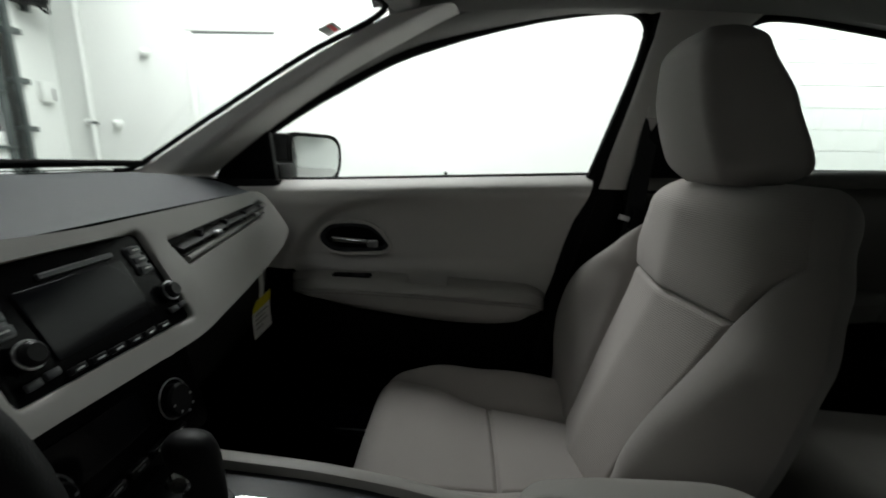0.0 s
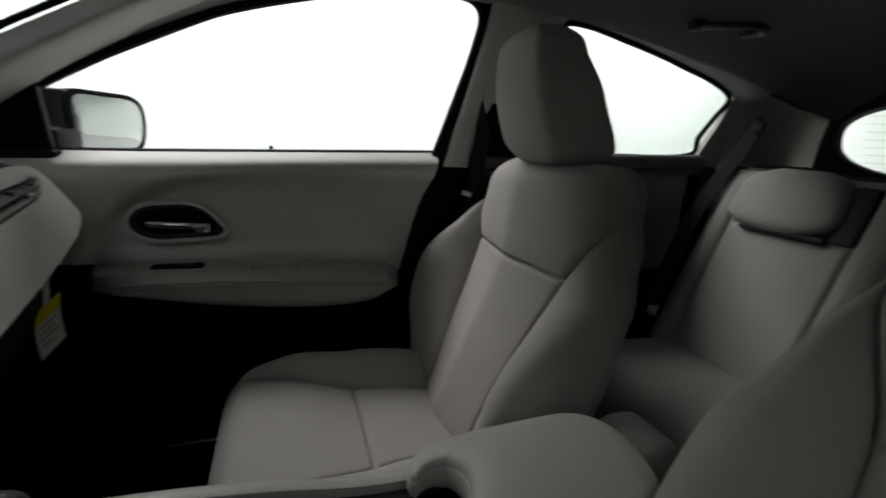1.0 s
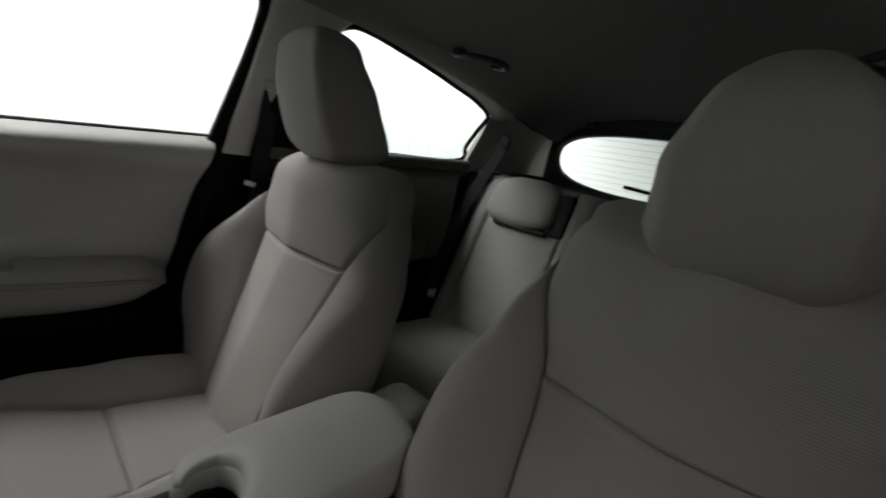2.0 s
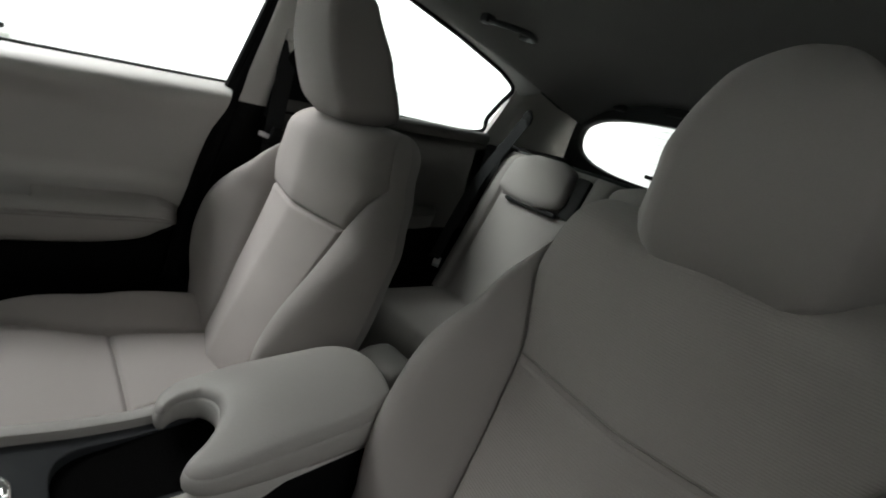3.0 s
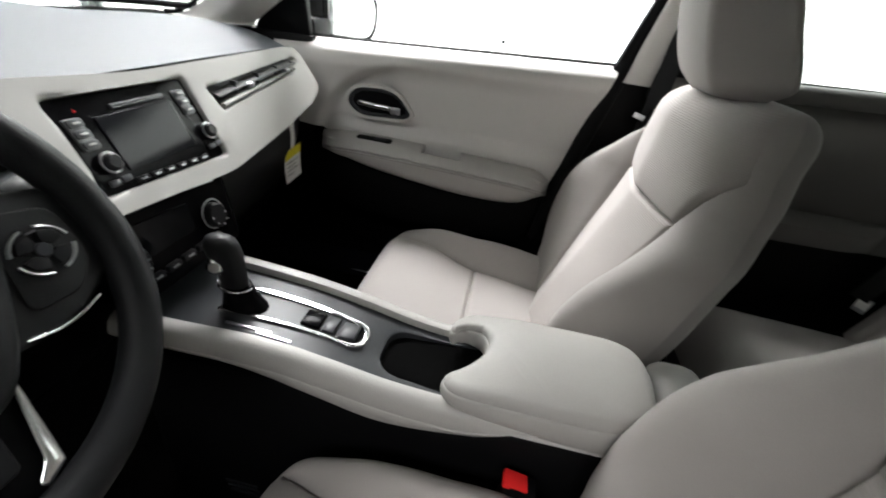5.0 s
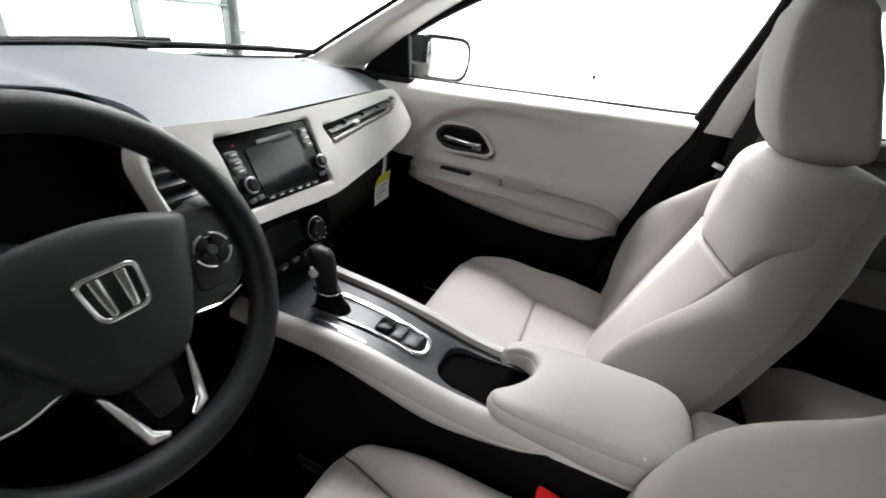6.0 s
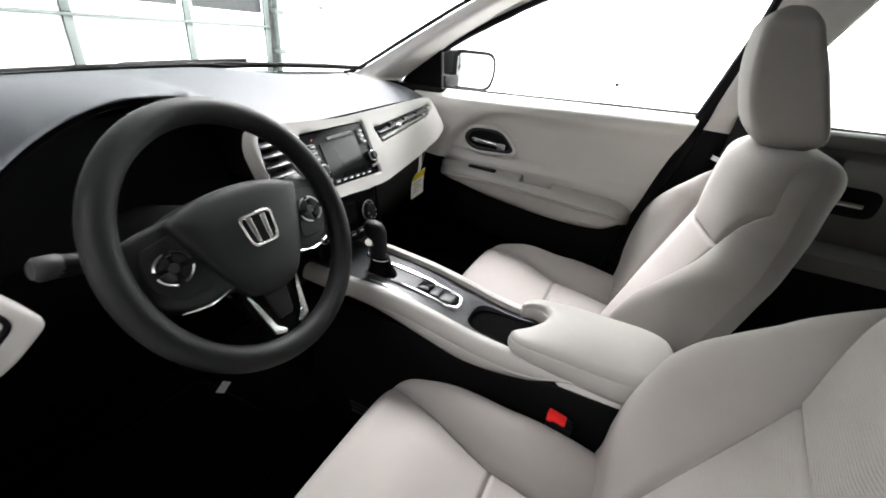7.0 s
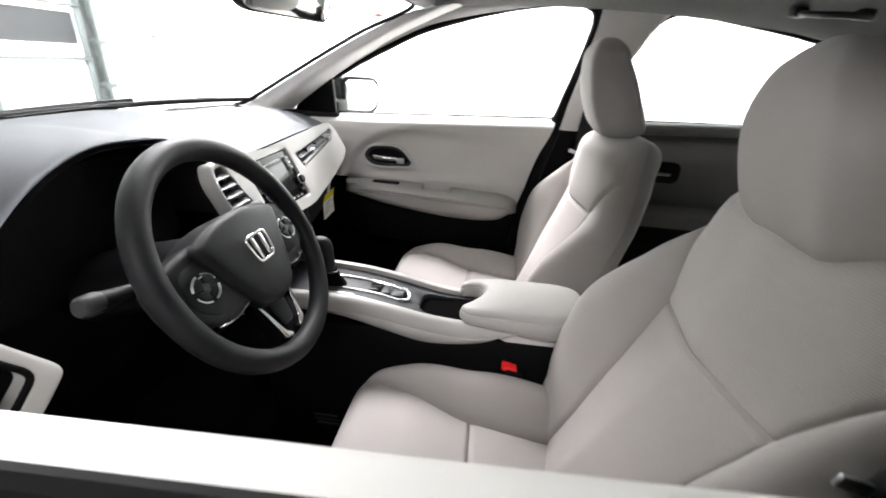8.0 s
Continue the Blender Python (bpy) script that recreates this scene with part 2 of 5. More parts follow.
def ease_free(x, rows):
    """A smooth curve through a table."""
    k = len(rows)
    if x <= rows[0][0]:
        return rows[0][1]
    for i in range(k - 1):
        a, b = rows[i], rows[i + 1]
        if x <= b[0]:
            h = b[0] - a[0]
            f = (x - a[0]) / h
            p, q = rows[max(i - 1, 0)], rows[min(i + 2, k - 1)]
            ma = (b[1] - p[1]) / (b[0] - p[0]) * h
            mb = (q[1] - a[1]) / (q[0] - a[0]) * h
            return (2 * f ** 3 - 3 * f * f + 1) * a[1] + (f ** 3 - 2 * f * f + f) * ma + (3 * f * f - 2 * f ** 3) * b[1] + (f ** 3 - f * f) * mb
    return rows[-1][1]


def steps(a, b, n):
    return [a + (b - a) * i / (n - 1) for i in range(n)]


def mirrored(bm):
    bmesh.ops.scale(bm, vec=(-1, 1, 1), verts=bm.verts)
    return bm

# ---- the garage ----
FLOOR_Z = 0.14
WX, WY, WB, WL, WH = 4.0, 3.85, -6.2, -7.5, 3.6   # inner faces: right, front, back, left walls; height

structure("floor", box((WX + WL) / 2, (WY + WB) / 2, FLOOR_Z - 0.06, WX - WL + 0.6, WY - WB + 0.6, 0.12, 0), CONCRETE, "grey concrete garage floor under the car", "floor")
structure("ceiling", box((WX + WL) / 2, (WY + WB) / 2, WH + 0.06, WX - WL + 0.6, WY - WB + 0.6, 0.12, 0), BLOCKGREY, "grey painted garage ceiling", "ceiling")
structure("wall_east", box(WX + 0.1, (WY + WB) / 2, (FLOOR_Z + WH) / 2, 0.2, WY - WB + 0.4, WH - FLOOR_Z, 0), WALL, "white painted block wall of the garage", "wall")
# Unseen wall, kept dark to hold down light from the driver side.
structure("wall_west", box(WL - 0.1, (WY + WB) / 2, (FLOOR_Z + WH) / 2, 0.2, WY - WB + 0.4, WH - FLOOR_Z, 0), UNSEEN_WALL, "unseen closing wall, darkened to cut light on the driver side", "wall")
structure("wall_south", box((WX + WL) / 2, WB - 0.1, (FLOOR_Z + WH) / 2, WX - WL, 0.2, WH - FLOOR_Z, 0), WALL, "white garage wall behind the car", "wall")
structure("wall_north", box((3.62 + WX) / 2, WY + 0.1, (FLOOR_Z + WH) / 2, WX - 3.62, 0.2, WH - FLOOR_Z, 0), WALL, "white wall strip beside the garage door", "wall")

# Unseen ceiling lamps, added to light the car: long tubes in trays.
def unseen_ceiling_lamp(x, y, wide, length):
    t = thing("unseen_ceiling_light", "unseen broad white fitting, added under the ceiling to light the car", "lamp", (x, y, WH), "garage lights")
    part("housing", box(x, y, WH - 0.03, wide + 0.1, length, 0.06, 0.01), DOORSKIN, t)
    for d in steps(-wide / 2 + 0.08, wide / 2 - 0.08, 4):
        part("tube", tube([(x + d, y + s * (length / 2 - 0.05), WH - 0.085) for s in (-1, 1)], 0.016), TUBE, t, "glowing white tube of an added lamp")


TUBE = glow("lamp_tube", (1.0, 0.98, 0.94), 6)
# Added lamps: places, sizes, spreads and shares set to balance the cabin light.
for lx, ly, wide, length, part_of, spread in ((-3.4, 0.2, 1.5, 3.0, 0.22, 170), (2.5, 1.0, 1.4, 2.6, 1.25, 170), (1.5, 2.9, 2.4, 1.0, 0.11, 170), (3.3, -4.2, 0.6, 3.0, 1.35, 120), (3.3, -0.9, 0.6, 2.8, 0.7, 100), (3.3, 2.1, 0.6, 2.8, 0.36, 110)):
    unseen_ceiling_lamp(lx, ly, wide, length)
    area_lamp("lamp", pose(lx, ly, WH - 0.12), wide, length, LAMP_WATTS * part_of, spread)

# ---- car body ----
BELT_Z = [(-1.45, 1.135), (-0.55, 1.098), (0.1, 1.070), (0.4, 1.06)]


def belt(y):
    return ramp(y, BELT_Z)


def side_x(z):
    """Inside face of the side glass."""
    return 0.742 - 0.296 * max(z - 1.085, 0)


def wx(y, z):
    """Side window plane of the rear doors, with a slight draw towards the tail."""
    return side_x(z) - 0.006 - 0.02 * max(-y - 1.45, 0)


car = thing("car", "dark compact car with a pale interior", "car", (0, -0.5, FLOOR_Z))


def both(name, make, mat, parent, label=""):
    part(name, make(), mat, parent, label)
    part(name, mirrored(make()), mat, parent, label)


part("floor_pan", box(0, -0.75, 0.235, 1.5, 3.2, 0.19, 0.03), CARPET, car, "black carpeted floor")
both("kick_panel", lambda: box(0.735, 0.46, 0.70, 0.04, 0.42, 0.74, 0.015), BLACK, car, "black side trim of the footwell")
both("sill", lambda: box(0.79, -0.55, 0.30, 0.16, 2.6, 0.32, 0.04), PAINT, car)
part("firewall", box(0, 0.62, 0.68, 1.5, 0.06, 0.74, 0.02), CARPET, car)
part("bonnet", sheet(lambda u, v: (u, 0.66 + v, 1.02 + 0.02 - 0.22 * v * v - 0.06 * (u / 0.75) ** 2), steps(-0.78, 0.78, 14), steps(0, 1.0, 8), 0.02), PAINT, car, "dark painted bonnet")
def front_body():
    """Wings and nose under the bonnet, narrowing a little towards the front."""
    rings = []
    for y in steps(0.68, 1.70, 16):
        k = max(y - 1.30, 0) / 0.40
        top, w = 0.965 - 0.22 * (y - 0.66) ** 2 - 0.03 * k * k, 0.80 - 0.06 * k * k
        rings.append([(-w * 0.95, y, 0.20), (-w, y, 0.30), (-w - 0.015, y, 0.62), (-w + 0.01, y, top - 0.03), (-w + 0.05, y, top), (w - 0.05, y, top), (w - 0.01, y, top - 0.03), (w + 0.015, y, 0.62), (w, y, 0.30), (w * 0.95, y, 0.20)])
    return loft(rings)


part("front_body", front_body(), PAINT, car, "dark painted wings and nose")
# roof outside and headliner inside
def roof(u, v, lift=0.0):
    k = (v + 0.05) / -1.9
    z = 1.430 + 0.075 * math.sin(math.pi * min(max(k * 0.95 + 0.12, 0), 1)) - 0.035 * k * k - (0.050 + 0.075 * max(k, 0)) * abs(u / 0.56) ** 4
    return (u, v, z + lift)


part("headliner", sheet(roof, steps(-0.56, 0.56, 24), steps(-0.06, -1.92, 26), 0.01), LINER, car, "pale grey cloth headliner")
part("roof", sheet(lambda u, v: roof(u, v, 0.045), steps(-0.60, 0.60, 20), steps(-0.02, -1.98, 22), 0.008), PAINT, car, "dark painted roof")


def pillar_loft(pts, seg=12):
    """Rings given as (centre, half width vector, half depth vector)."""
    rings = []
    for c, w, d in pts:
        c, w, d = Vector(c), Vector(w), Vector(d)
        rings.append([c + w * math.copysign(abs(math.cos(t)) ** 0.6, math.cos(t)) + d * math.copysign(abs(math.sin(t)) ** 0.6, math.sin(t)) for t in [2 * math.pi * k / seg for k in range(seg)]])
    return loft(rings)


A_EDGE = [(0.590, 0.565, 1.083), (0.628, 0.535, 1.097), (0.60, 0.33, 1.21), (0.56, 0.11, 1.325), (0.515, -0.06, 1.395)]
def a_pillar():
    """A wedge: one broad face towards the windscreen side, one turned back to the door, a soft ridge between."""
    rings = []
    for p, w in zip(smooth_path(A_EDGE, 18), steps(0, 1, 18)):
        q = Vector((ramp(w, [(0, 0.715), (0.48, 0.712), (0.62, 0.69), (1, 0.655)]), p.y - ramp(w, [(0, 0.16), (0.25, 0.145), (0.48, 0.115), (0.62, 0.14), (1, 0.15)]), p.z + ramp(w, [(0, -0.01), (0.48, 0.005), (0.62, 0.025), (1, 0.025)])))
        k = ramp(w, [(0, 0.66), (0.5, 0.74), (1, 0.86)])
        ridge = (p.x - 0.020, p.y + (q.y - p.y) * k)
        ring = rounded([(p.x, p.y), ridge, (q.x, q.y), (q.x + 0.03, q.y + 0.05), (p.x + 0.045, p.y + 0.012)], [0.006, 0.035, 0.010, 0.006, 0.006], 5)
        rings.append([(a, b, p.z + (q.z - p.z) * (p.y - b) / (p.y - q.y)) for a, b in ring])
    return loft(rings)


both("a_pillar", a_pillar, CREAM, car, "pale windscreen pillar trim")
WS_SEAL = [p + Vector((-0.004, 0.007, 0.004)) for p in smooth_path(A_EDGE + [(0.46, -0.045, 1.415), (0.30, -0.005, 1.432), (0, 0.015, 1.442)], 44)]
both("windscreen_seal", lambda: tube(WS_SEAL, 0.006, 8), RUBBER, car)


def windscreen(u, v):
    lo = Vector((0.66 * u, 0.66 - 0.12 * u * u, 1.095))
    hi = Vector((0.53 * u, 0.035 - 0.075 * u * u, 1.455 - 0.03 * u * u))
    return lo.lerp(hi, v) + Vector((0, 0.03, 0.02)) * math.sin(math.pi * v)


ws = part("windscreen", sheet(windscreen, steps(-1, 1, 20), steps(0, 1, 10), 0.0), GLASS, car, "clear curved windscreen")
ws.visible_shadow = False
part("header_trim", tube([(x, -0.01 - 0.09 * (x / 0.53) ** 2, 1.440 - 0.022 * (x / 0.53) ** 2) for x in steps(-0.52, 0.52, 15)], 0.03, 12, flat=0.6), LINER, car)

# roof rails over the doors
def rail():
    pts = [(0.685, 0.10, 1.285), (0.668, -0.056, 1.36), (0.655, -0.184, 1.40), (0.640, -0.42, 1.445), (0.634, -0.62, 1.450), (0.633, -0.85, 1.450), (0.636, -1.05, 1.430), (0.642, -1.27, 1.394), (0.648, -1.42, 1.365), (0.655, -1.54, 1.318)]
    rings = []
    for k, p in enumerate(smooth_path(pts, 30)):
        g = ramp(k / 29, [(0, 0.25), (0.14, 0.6), (0.28, 1.0)])
        c = p + Vector((-0.035, 0, 0.02)) * g
        rings.append((c, Vector((0.055, 0, -0.012)) * g, Vector((0.008, 0, 0.026)) * g))
    return pillar_loft(rings)


both("roof_rail", rail, LINER, car, "pale roof rail trim")


# B pillar
def b_pillar():
    rings = []
    for z in steps(1.065, 1.475, 16):
        front = ramp(z, [(1.06, -0.556), (1.25, -0.592), (1.40, -0.615), (1.475, -0.612)])
        back = ramp(z, [(1.06, -0.685), (1.20, -0.70), (1.293, -0.735), (1.394, -0.787), (1.43, -0.816), (1.475, -0.87)])
        rings.append(((side_x(z) - 0.012, (front + back) / 2, z), Vector((0.004, (front - back) / 2, 0)), Vector((0.022, 0, 0))))
    return pillar_loft(rings, 20)


def b_lower():
    return pillar_loft([((0.772, -0.60 + 0.10 * (1.07 - z), z), Vector((0, 0.10 + 0.10 * (1.07 - z), 0)), Vector((0.035, 0, 0))) for z in steps(0.36, 1.07, 6)])


both("b_pillar", b_pillar, CREAM, car, "pale door pillar trim")
both("belt_slot", lambda: plate(rounded([(-0.622, 1.04), (-0.633, 1.16), (-0.672, 1.255), (-0.715, 1.275), (-0.752, 1.23), (-0.760, 1.04)], 0.012), [], lambda a, b, h: (side_x(b) - 0.037 - h, a, b), 0.012, 0.003), BLACK, car, "black belt slot cover on the pillar")
both("b_pillar_base", b_lower, BLACK, car)
both("door_frame_seal", lambda: tube(smooth_path([(0.715, -0.445, 0.60), (0.722, -0.475, 0.78), (0.730, -0.515, 0.94), (0.737, -0.557, 1.09), (0.697, -0.597, 1.25), (0.657, -0.624, 1.38), (0.643, -0.624, 1.43), (0.632, -0.612, 1.475)], 28), 0.021, 10, side=(1, 0, 0)), RUBBER, car)

# C and D pillars, tail
def c_pillar():
    return sheet(lambda u, v: (ramp(u, [(0, 0.675), (0.45, 0.645), (1, 0.615)]) - 0.06 * v, -1.515 - 0.47 * u - 0.03 * v * (1 - u), 1.08 + 0.02 * u + (0.30 - 0.05 * u) * v), steps(0, 1, 16), steps(0, 1, 8), 0.03)


both("quarter_panel", lambda: plate([(-1.515, 1.325), (-1.50, 1.24), (-1.468, 1.10), (-1.85, 1.06), (-1.85, 1.38), (-1.40, 1.41), (-1.42, 1.362)], [], lambda a, b, h: (wx(a, b) + 0.012 + h, a, b), 0.02, 0.004, cut=0.03), PILLAR, car, "pale trim behind the rear side window")
both("c_pillar", c_pillar, PILLAR, car, "pale rear pillar trim")
both("quarter_trim", lambda: box(0.690, -1.665, 0.72, 0.05, 0.38, 0.76, 0.02), CHARCOAL, car, "charcoal rear quarter trim")
TAIL_Y = -1.93
tail_out = [(-0.62, 0.40), (0.62, 0.40), (0.62, 1.15), (0.54, 1.44), (-0.54, 1.44), (-0.62, 1.15)]
def lens(t):
    c, s = math.cos(t), math.sin(t)
    return (0.56 * math.copysign(abs(c) ** 0.52, c), 1.218 + 0.118 * math.copysign(abs(s) ** 0.78, s))


tail_in = [lens(2 * math.pi * k / 72) for k in range(72)]
part("tailgate", plate(tail_out, [tail_in], lambda a, b, h: (a, TAIL_Y + 0.30 * (b - 1.1) + h, b), 0.05, 0.01), CHARCOAL, car, "dark tailgate trim")
rg = part("rear_window", plate(rounded([(-0.56, 1.09), (0.56, 1.09), (0.52, 1.355), (-0.52, 1.355)], 0.06), [], lambda a, b, h: (a, TAIL_Y - 0.055 + 0.30 * (b - 1.1) + h, b), 0.003, 0), DARKGLASS, car, "rear window glass")
for k in range(9):
    z = 1.125 + 0.024 * k
    part("heating_wire", tube([(x, TAIL_Y - 0.053 + 0.30 * (z - 1.1), z) for x in (-0.50, 0.0, 0.50)], 0.0004, 5), CHARCOAL, rg, "fine heating wire")
part("cargo_side", box(0.60, -1.72, 0.72, 0.05, 0.55, 0.8, 0.02), CHARCOAL, car)
part("cargo_side", box(-0.60, -1.72, 0.72, 0.05, 0.55, 0.8, 0.02), CHARCOAL, car)


# ---- front seats ----
def dense(a, b, n):
    """n numbers from a to b, close together at both ends."""
    return [a + (b - a) * (0.5 - 0.5 * math.cos(math.pi * i / (n - 1))) for i in range(n)]


def backrest_parts(cx, dy, lean, squash, wide, bulge, inboard, flank, spread, SEAM, CAP):
    """The backrest's skin, split into its sewn panels."""
    Z0, Z1, K1, K2 = 0.555, 1.112, 30, 51
    FRONT = [(0.555, -0.452), (0.65, -0.485), (0.75, -0.522), (0.85, -0.563), (0.914, -0.587), (0.98, -0.600), (1.05, -0.608), (1.112, -0.620)]
    BACK = [(0.555, -0.600), (0.70, -0.660), (0.95, -0.730), (1.112, -0.755)]

    def half(v):
        return ease(v, [(0, 0.212), (0.13, 0.246), (0.36, 0.256), (0.58, 0.246), (0.74, 0.220), (0.88, 0.196), (1, 0.182)]) * wide

    def inner(v):
        return min(spread * ease_free(v, [(0, 0.108), (0.2, 0.115), (0.645, 0.156), (0.74, 0.177), (0.83, 0.198), (1.0, 0.21)]), half(v) - 0.006)

    def across(x, v, cap):
        """Sideways place: the outboard bolster is a little fuller."""
        wi = inner(v)
        if x > wi:
            x = wi + (x - wi) * (1 + flank * math.sin(math.pi * min(v / 0.8, 1)))
        return cx + x * (1 - 0.16 * (1 - cap))

    def ends(v):
        cap = (1 - (max(v - CAP, 0) / (1 - CAP)) ** 2.6) ** 0.5 if v < 1 else 0.0
        foot = (1 - (max(0.06 - v, 0) / 0.06) ** 3) ** 0.5 if v > 0 else 0.0
        return cap, min(cap, foot)

    def front(x, v):
        w, wi = half(v), inner(v)
        u = max(-1.0, min(1.0, x / w))
        z = Z0 + (Z1 - Z0) * v
        bol = inboard * ease_free(v, [(0, 0.022), (0.16, 0.046), (0.30, 0.072), (0.42, 0.070), (0.50, 0.052), (0.58, 0.028), (0.66, 0.009), (0.75, 0.002), (0.82, 0.0)]) if inboard and x < 0 else bulge * ease_free(v, [(0, 0.022), (0.16, 0.042), (0.26, 0.066), (0.40, 0.092), (0.54, 0.112), (0.65, 0.096), (0.73, 0.068), (0.80, 0.036), (0.88, 0.010), (1, 0.0)])
        n, out = 0.0, 0.0
        if abs(x) < wi:
            n = 0.027 * (1 - (x * x / (wi * wi) + 0.002) ** 0.5)
            if v > SEAM:
                n += 0.008 * math.sin(min((v - SEAM) / 0.10, 1) * math.pi / 2)
        else:
            f = min(max((abs(x) - wi) / max(w - wi, 0.004), 0.0), 1.0)
            out = bol * math.sin(min(f / 0.74, 1) * math.pi / 2) ** 0.95 * (1 - min(max(f - 0.70, 0) / 0.30, 1) ** 3.2) ** 0.5
        d = abs(abs(x) - wi) if v < 0.84 else abs(abs(x) - wi) + (v - 0.84) * 0.08
        if abs(x) < wi:
            d = min(d, abs(v - SEAM) * (Z1 - Z0))
        n -= 0.009 * math.exp(-(d / 0.0042) ** 2)
        edge = (1 - abs(u) ** 9) ** 0.5 if abs(u) < 1 else 0.0
        cap, e = ends(v)
        yf, yb = ease_free(z, FRONT), ramp(z, BACK)
        mid = 0.45 * yf + 0.55 * yb
        return Vector((across(x, v, cap), dy + lean * (z - 0.70) + mid + (yf + n - mid) * e * edge + out * e, z - squash * max(z - 0.914, 0)))

    def rear(u, v):
        z = Z0 + (Z1 - Z0) * v
        edge = (1 - abs(u) ** 5) ** 0.5 if abs(u) < 1 else 0.0
        cap, e = ends(v)
        yf, yb = ease_free(z, FRONT), ramp(z, BACK)
        mid = 0.45 * yf + 0.55 * yb
        return Vector((across(u * half(v), v, cap), dy + lean * (z - 0.70) + mid + (yb - mid) * edge * e, z - squash * max(z - 0.914, 0)))

    rows = dense(0, SEAM, 62) + dense(SEAM, 1, 52)[1:]
    pts = [[front(x, v) for x in dense(-half(v), -inner(v), K1) + dense(-inner(v), inner(v), K2)[1:] + dense(inner(v), half(v), K1)[1:]] for v in rows]
    groups = {"insert": [], "upper_panel": [], "bolster": [], "bolster_b": []}
    for r in range(len(rows) - 1):
        for c in range(len(pts[0]) - 1):
            k = "bolster" if c < K1 - 1 else "bolster_b" if c >= K1 + K2 - 2 else "upper_panel" if r >= 61 else "insert"
            groups[k].append((r, c))
    out = []
    for k, cells in groups.items():
        bm, seen = bmesh.new(), {}
        for r, c in cells:
            q = []
            for rc in ((r, c), (r, c + 1), (r + 1, c + 1), (r + 1, c)):
                if rc not in seen:
                    seen[rc] = bm.verts.new(pts[rc[0]][rc[1]])
                q.append(seen[rc])
            bm.faces.new(q)
        out.append(("bolster" if k == "bolster_b" else k, bm))
    out.append(("back_panel", sheet(rear, steps(-1, 1, 60), rows[::2] + [1.0])))
    return out


def cushion_parts(cx, dy, lift):
    K1, K2 = 28, 45
    y0, y1 = -0.020 + dy, -0.53 + dy

    def half(s):
        return ease(s, [(0, 0.215), (0.15, 0.238), (0.5, 0.252), (1, 0.248)])

    def inner(s):
        return min(ease_free(s, [(0, 0.205), (0.10, 0.183), (0.52, 0.124), (1, 0.105)]), half(s) - 0.008)

    SEAM = 0.53

    def top(x, s):
        w, wi = half(s), inner(s)
        u = max(-1.0, min(1.0, x / w))
        z = ease(s, [(0, 0.618), (0.25, 0.618), (0.55, 0.588), (1, 0.565)])
        z += 0.010 * (1 - (x / wi) ** 2) if abs(x) < wi else 0
        if abs(x) > wi:
            f = (abs(x) - wi) / max(w - wi, 0.02)
            z += ease_free(s, [(0, 0.0), (0.2, 0.038 + 0.6 * lift), (0.5, 0.060 + lift), (0.8, 0.062 + lift), (1, 0.05)]) * math.sin(min(f * 1.5, 1.2) * math.pi / 2)
        d = abs(abs(x) - wi) if s > 0.07 else 1
        if abs(x) < wi:
            d = min(d, abs(s - SEAM) * 0.51)
        z -= 0.009 * math.exp(-(d / 0.0042) ** 2)
        edge = (1 - abs(u) ** 9) ** 0.5 if abs(u) < 1 else 0.0
        nose = (1 - (max(0.13 - s, 0) / 0.13) ** 2.6) ** 0.5 if s > 0 else 0.0
        low = 0.50
        return Vector((cx + x, y0 + (y1 - y0) * s, low + (z - low) * min(edge, 1) * nose))

    rows = dense(0, SEAM, 56) + dense(SEAM, 1, 40)[1:]
    pts = [[top(x, s) for x in dense(-half(s), -inner(s), K1) + dense(-inner(s), inner(s), K2)[1:] + dense(inner(s), half(s), K1)[1:]] for s in rows]
    groups = {"cushion_front": [], "cushion_rear": [], "thigh_bolster": [], "thigh_bolster_b": []}
    for r in range(len(rows) - 1):
        for c in range(len(pts[0]) - 1):
            k = "thigh_bolster" if c < K1 - 1 else "thigh_bolster_b" if c >= K1 + K2 - 2 else "cushion_rear" if r >= 55 else "cushion_front"
            groups[k].append((r, c))
    out = []
    for k, cells in groups.items():
        bm, seen = bmesh.new(), {}
        for r, c in cells:
            q = []
            for rc in ((r, c), (r, c + 1), (r + 1, c + 1), (r + 1, c)):
                if rc not in seen:
                    seen[rc] = bm.verts.new(pts[rc[0]][rc[1]])
                q.append(seen[rc])
            bm.faces.new(q)
        out.append((k[:-2] if k.endswith("_b") else k, bm))
    skirt = []
    for z, g in ((0.501, 1.0), (0.47, 0.985), (0.43, 0.95)):
        ring = [(cx + u * half(0) * g, y0 - 0.004 * (1 - abs(u)) - 0.03 * (0.501 - z) / 0.07, z) for u in steps(-1, 1, 14)]
        ring += [(cx + half(s) * g, y0 + (y1 - y0) * s, z) for s in steps(0.05, 1, 12)]
        ring += [(cx - half(s) * g, y0 + (y1 - y0) * s, z) for s in steps(1, 0.05, 12)]
        skirt.append(ring)
    out.append(("cushion_skirt", loft(skirt)))
    return out


